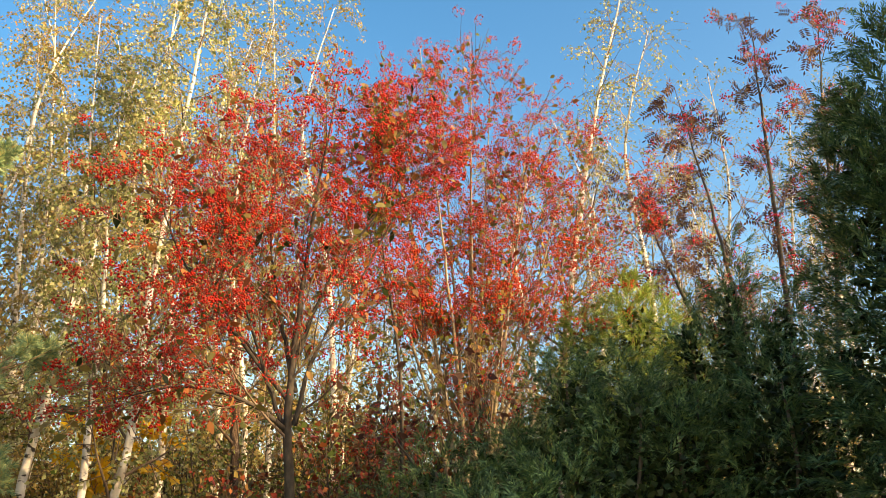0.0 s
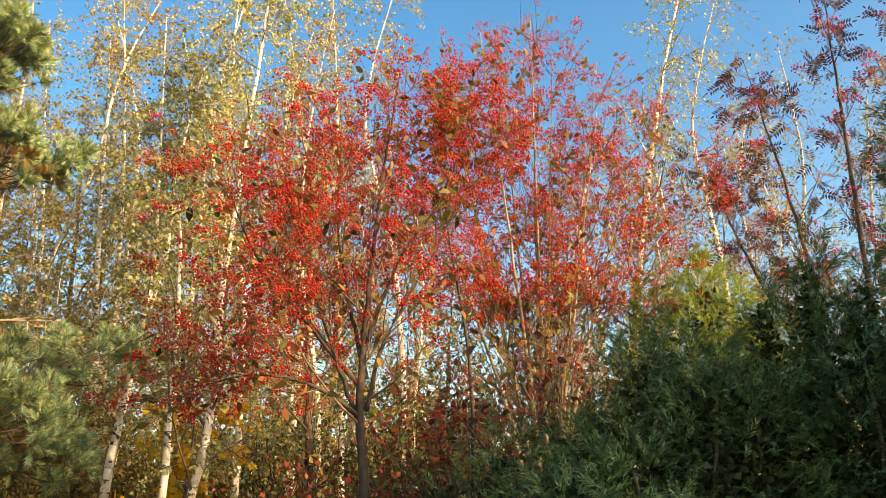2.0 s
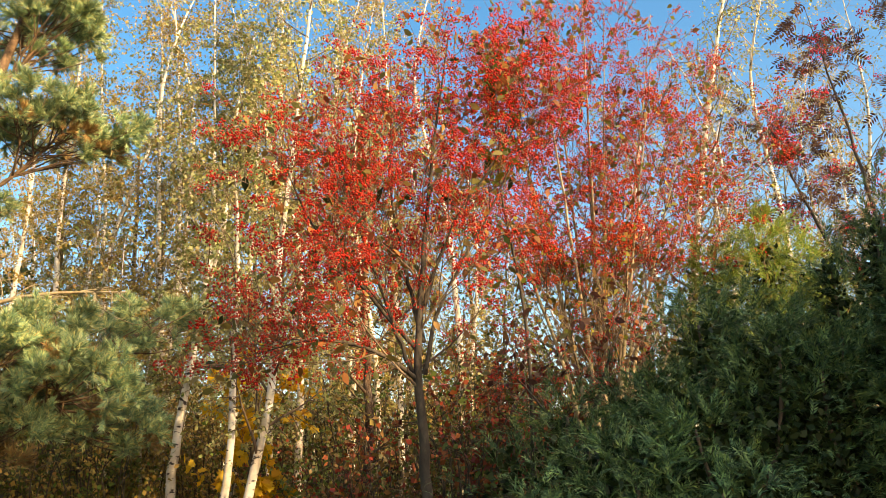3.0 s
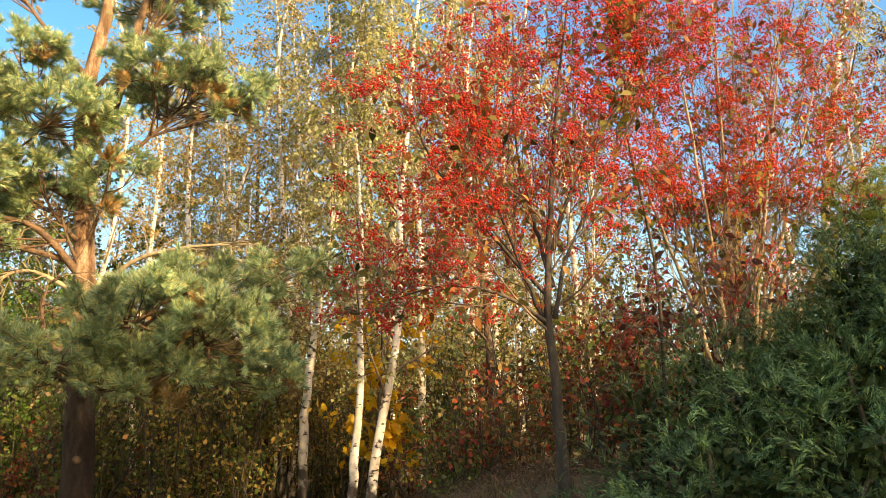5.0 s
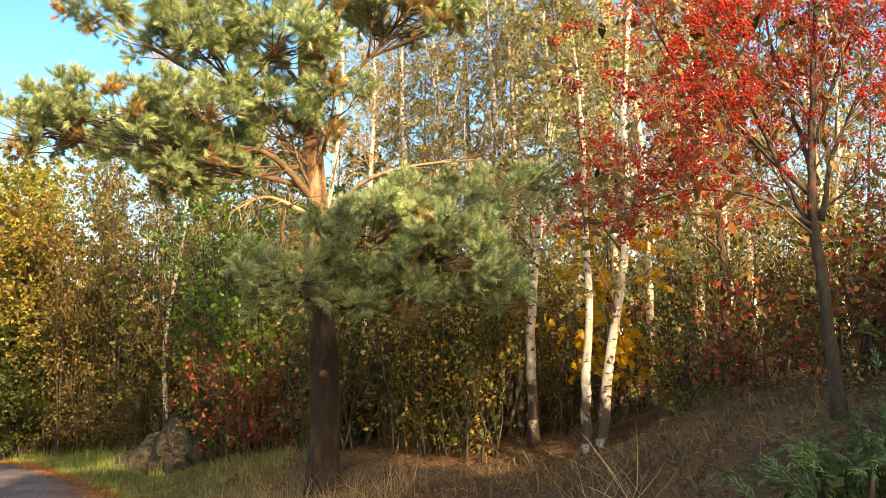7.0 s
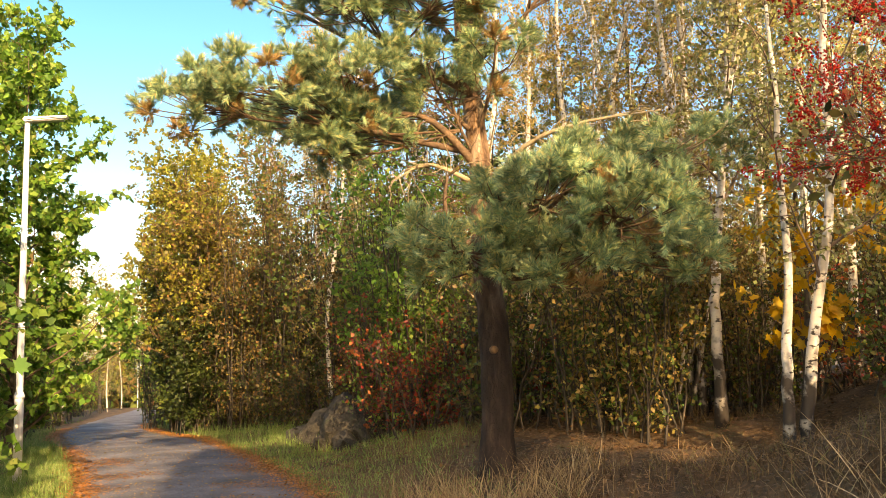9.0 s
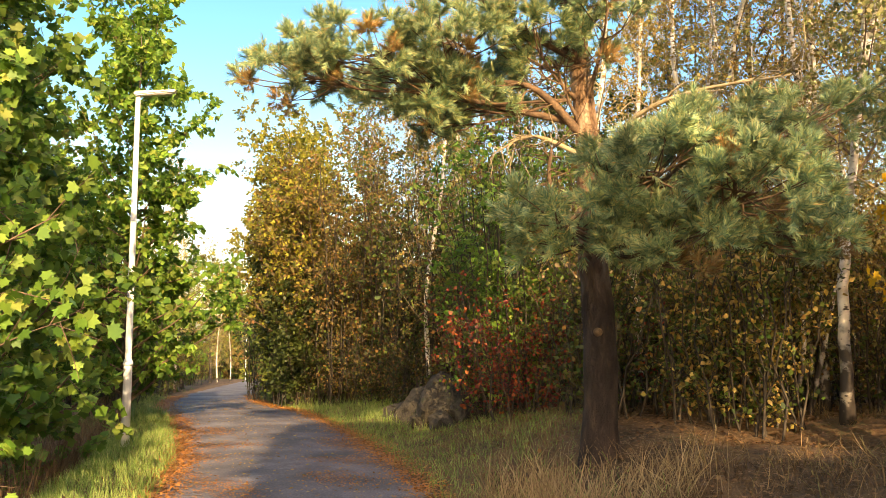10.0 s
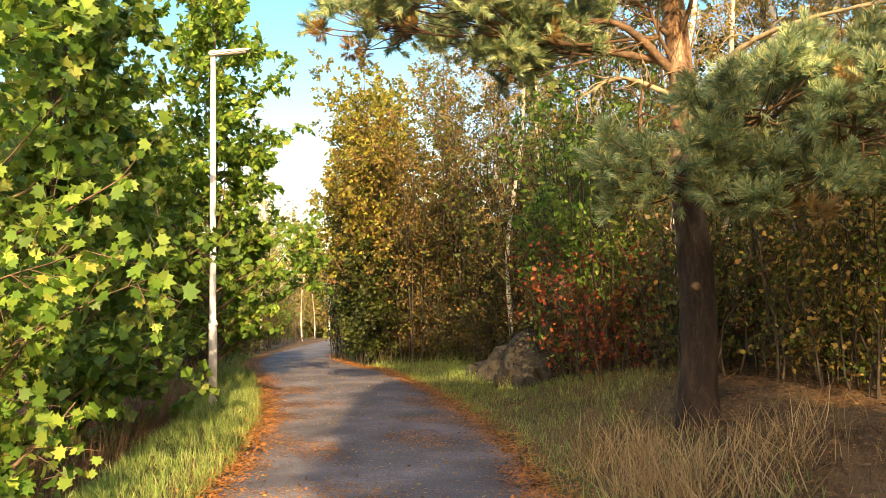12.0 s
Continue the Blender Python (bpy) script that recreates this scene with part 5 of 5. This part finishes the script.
# ---- boulders ----
def boulder(at, size, seed, label):
    """An angular block with worn edges and a rough skin."""
    rng = np.random.default_rng(seed)
    bm = bmesh.new()
    for p in unit(rng.normal(0, 1, (16, 3))):
        bm.verts.new(p * [size[0], size[1], size[2]] * rng.uniform(0.8, 1.1))
    bmesh.ops.convex_hull(bm, input=list(bm.verts))
    bmesh.ops.delete(bm, geom=[v for v in bm.verts if not v.link_faces], context="VERTS")
    bmesh.ops.bevel(bm, geom=list(bm.edges), offset=0.035, segments=1, affect="EDGES", clamp_overlap=True)
    bmesh.ops.triangulate(bm, faces=list(bm.faces))
    bmesh.ops.subdivide_edges(bm, edges=[e for e in bm.edges if e.calc_length() > 0.12], cuts=3, use_grid_fill=True)
    off = Vector((seed * 3.1, seed * 1.7, seed * 0.9))
    for v in bm.verts:
        d = v.co.normalized()
        crack = abs(noise.noise(v.co * 2.6 + off))
        v.co += d * (0.07 * noise.noise(v.co * 3 + off) + 0.025 * noise.noise(v.co * 11 + off) - 0.07 * max(0, 0.07 - crack) / 0.07)
    me = bpy.data.meshes.new("boulder")
    bm.to_mesh(me)
    bm.free()
    me.materials.append(STONE)
    ob = new("boulder", me)
    ob.location = at
    tagged(ob, label, "boulder", "boulders")


for k, (x, y, dz, sx, sy, sz, lab) in enumerate([
        (-7.89, 13.35, 0.25, 0.71, 0.55, 0.68, "large grey mossy boulder beside the path"),
        (-8.59, 13.80, 0.15, 0.69, 0.55, 0.55, "grey mossy boulder of the tumbled stone bank"),
        (-7.19, 13.20, 0.15, 0.57, 0.55, 0.55, "grey mossy boulder half hidden by shrubs"),
        (-8.24, 13.15, 0.02, 0.39, 0.33, 0.31, "small angular grey stone in the grass"),
        (-7.54, 12.90, 0.05, 0.46, 0.35, 0.35, "angular grey stone leaning on the boulders"),
        (-9.24, 14.30, 0.05, 0.63, 0.55, 0.40, "low grey boulder at the grass edge"),
        (-8.14, 13.70, 0.6, 0.48, 0.44, 0.33, "grey mossy block lying on the boulders")]):
    boulder((x, y, gz(x, y) + dz), (sx, sy, sz), 3 + k, lab)


# ---- grass, litter ----
def blades(name, label, mat, area, count, height, seed, where, tuft=1, lean=0.35, category="grass"):
    rng = np.random.default_rng(seed)
    x0, y0, x1, y1 = area
    X, Y = rng.uniform(x0, x1, count), rng.uniform(y0, y1, count)
    keep = where(X, Y, path_offset(X, Y), rng)
    X, Y = X[keep], Y[keep]
    X, Y = np.repeat(X, tuft) + rng.normal(0, 0.05, len(X) * tuft), np.repeat(Y, tuft) + rng.normal(0, 0.05, len(Y) * tuft)
    n = len(X)
    P = np.stack([X, Y, ground_z(X, Y) - 0.02], -1)
    H = unit(rng.normal(0, lean, (n, 3)) * [1, 1, 0] + [0, 0, 1])
    g = Geo()
    scatter(g, STEM, P, H, rng.normal(0, 1, (n, 3)), height * rng.uniform(0.45, 1.25, n), rng.uniform(0.15, 0.45, n))
    ob = new(name, g.mesh(name))
    ob.data.materials.append(mat)
    tagged(ob, label, category, kind="stuff")


def flat_leaves(name, label, mat, area, count, size, seed, where, shape=OVAL, lift=0.012):
    rng = np.random.default_rng(seed)
    x0, y0, x1, y1 = area
    X, Y = rng.uniform(x0, x1, count), rng.uniform(y0, y1, count)
    D = path_offset(X, Y)
    keep = where(X, Y, D, rng)
    X, Y, D = X[keep], Y[keep], D[keep]
    n = len(X)
    on = 0.015 + 0.03 * np.clip(1 - (D / 1.3) ** 2, 0, 1)
    P = np.stack([X, Y, ground_z(X, Y) + on + lift], -1)
    H = unit(rng.normal(0, 1, (n, 3)) * [1, 1, 0.12])
    g = Geo()
    scatter(g, shape, P, H, rng.normal(0, 0.2, (n, 3)) + [0, 0, 1], size * rng.uniform(0.6, 1.3, n))
    ob = new(name, g.mesh(name))
    ob.data.materials.append(mat)
    tagged(ob, label, "leaves", kind="stuff")


def edge_litter(name, label, mat, count, size, seed):
    """Fallen needles and small leaves that gather along both edges of the path."""
    rng = np.random.default_rng(seed)
    step = np.hypot(*np.diff(PATH_LINE, axis=0).T)
    inside = (PATH_LINE[:-1, 1] > -2) & (PATH_LINE[:-1, 1] < 24)
    k = rng.choice(len(step), count, p=step * inside / (step * inside).sum())
    u = rng.random(count)[:, None]
    at = PATH_LINE[k] * (1 - u) + PATH_LINE[k + 1] * u
    d = unit(PATH_LINE[k + 1] - PATH_LINE[k])
    side = np.where(rng.random(count) < 0.5, -1, 1) * (1.34 + rng.normal(0, 0.15, count))
    at = at + np.stack([d[:, 1], -d[:, 0]], -1) * side[:, None]
    on = 0.015 + 0.03 * np.clip(1 - (side / 1.3) ** 2, 0, 1)
    z = np.concatenate([ground_z(p[:, 0], p[:, 1]) for p in np.array_split(at, 16)])
    g = Geo()
    scatter(g, KITE, np.concatenate([at, (z + on + 0.01)[:, None]], -1), unit(rng.normal(0, 1, (count, 3)) * [1, 1, 0.15]), rng.normal(0, 0.25, (count, 3)) + [0, 0, 1], size * rng.uniform(0.5, 1.4, count))
    ob = new(name, g.mesh(name))
    ob.data.materials.append(mat)
    tagged(ob, label, "leaves", kind="stuff")


patchy = lambda X, Y, s: np.sin(X * s + 1.3 * np.sin(Y * s * 0.7)) * np.cos(Y * s * 1.2 + X * 0.3)
blades("verge_grass", "green and yellowing grass on the path verge", GRASS, (-16, 2, -3, 17), 100000, 0.17, 201, lambda X, Y, D, r: (D < -1.45) & (D > -2.6), 2)
blades("bank_grass", "short green grass along the path edge", GRASS, (-16, 3, -1, 19), 64000, 0.13, 202, lambda X, Y, D, r: (D > 1.42) & (D < 2.5 + 1.2 * smooth(10, 13, np.hypot(X, Y)) + r.normal(0, 0.2, len(X))), 2)
blades("far_grass", "sunlit pale grass by the far bend", GRASS, (-24, 12, -8, 26), 17000, 0.28, 203, lambda X, Y, D, r: (np.abs(D) > 1.5) & (np.abs(D) < 4.0), 2)
near = lambda X, Y, x, y, r: np.exp(-((X - x) ** 2 + (Y - y) ** 2) / r ** 2)
blades("dry_grass", "tall straw-coloured dry grass round the pine's foot", STRAW, (-6, 4, 2, 11), 8000, 0.42, 204, lambda X, Y, D, r: (D > 1.7) & (np.maximum(near(X, Y, -3.3, 7.3, 0.8), near(X, Y, -4.3, 8.2, 0.5)) * (1.1 + 0.6 * patchy(X, Y, 4.0)) > r.uniform(0.15, 1, len(X))), 6, 0.5)
blades("long_grass", "long arching blades of pale grass on the bank", STRAW, (-1.6, 5.6, 0, 7.2), 130, 0.55, 208, lambda X, Y, D, r: near(X, Y, -0.8, 6.3, 0.28) > r.random(len(X)), 4, 0.7)
blades("forest_grass", "sparse dry grass on the forest floor", STRAW_DULL, (-8, 3, 6, 16), 18000, 0.2, 205, lambda X, Y, D, r: (D > 2.4) & (patchy(X, Y, 1.1) + r.normal(0, 0.25, len(X)) > 0.42), 3, 0.6)
blades("ditch_reeds", "dark brown dead stalks in the ditch", REED, (-14, 0, -3, 13), 16000, 0.8, 206, lambda X, Y, D, r: (D < -2.5) & (D > -4.4), 2, 0.25)
flat_leaves("path_leaves", "yellow-brown fallen leaves on the path", LITTER, (-20, 0, 2, 22), 42000, 0.044, 211, lambda X, Y, D, r: (np.abs(D) < 1.3) & (r.random(len(X)) < 0.6))
edge_litter("edge_needles", "rusty fallen needles and leaves along the path edge", LITTER_RED, 50000, 0.034, 212)
flat_leaves("floor_leaves", "brown and rusty fallen leaves on the forest floor", LITTER_BROWN, (-9, 4, 7, 17), 48000, 0.05, 213, lambda X, Y, D, r: D > 1.9, KITE, 0.02)
flat_leaves("path_needles", "patches of rusty pine needles on the asphalt", LITTER_RED, (-12, 0, 1, 12), 170000, 0.028, 214, lambda X, Y, D, r: (np.abs(D) < 1.25) & (patchy(X, Y, 2.3) + r.normal(0, 0.25, len(X)) > 0.5), KITE, 0.006)
blades("heath_cover", "short brown heath and dead grass on the shaded bank", REED, (-3.4, 3.0, 2.2, 8.0), 8500, 0.13, 207, lambda X, Y, D, r: (D > 2.2) & (patchy(X, Y, 2.1) + r.normal(0, 0.4, len(X)) > -0.3), 3, 0.6)
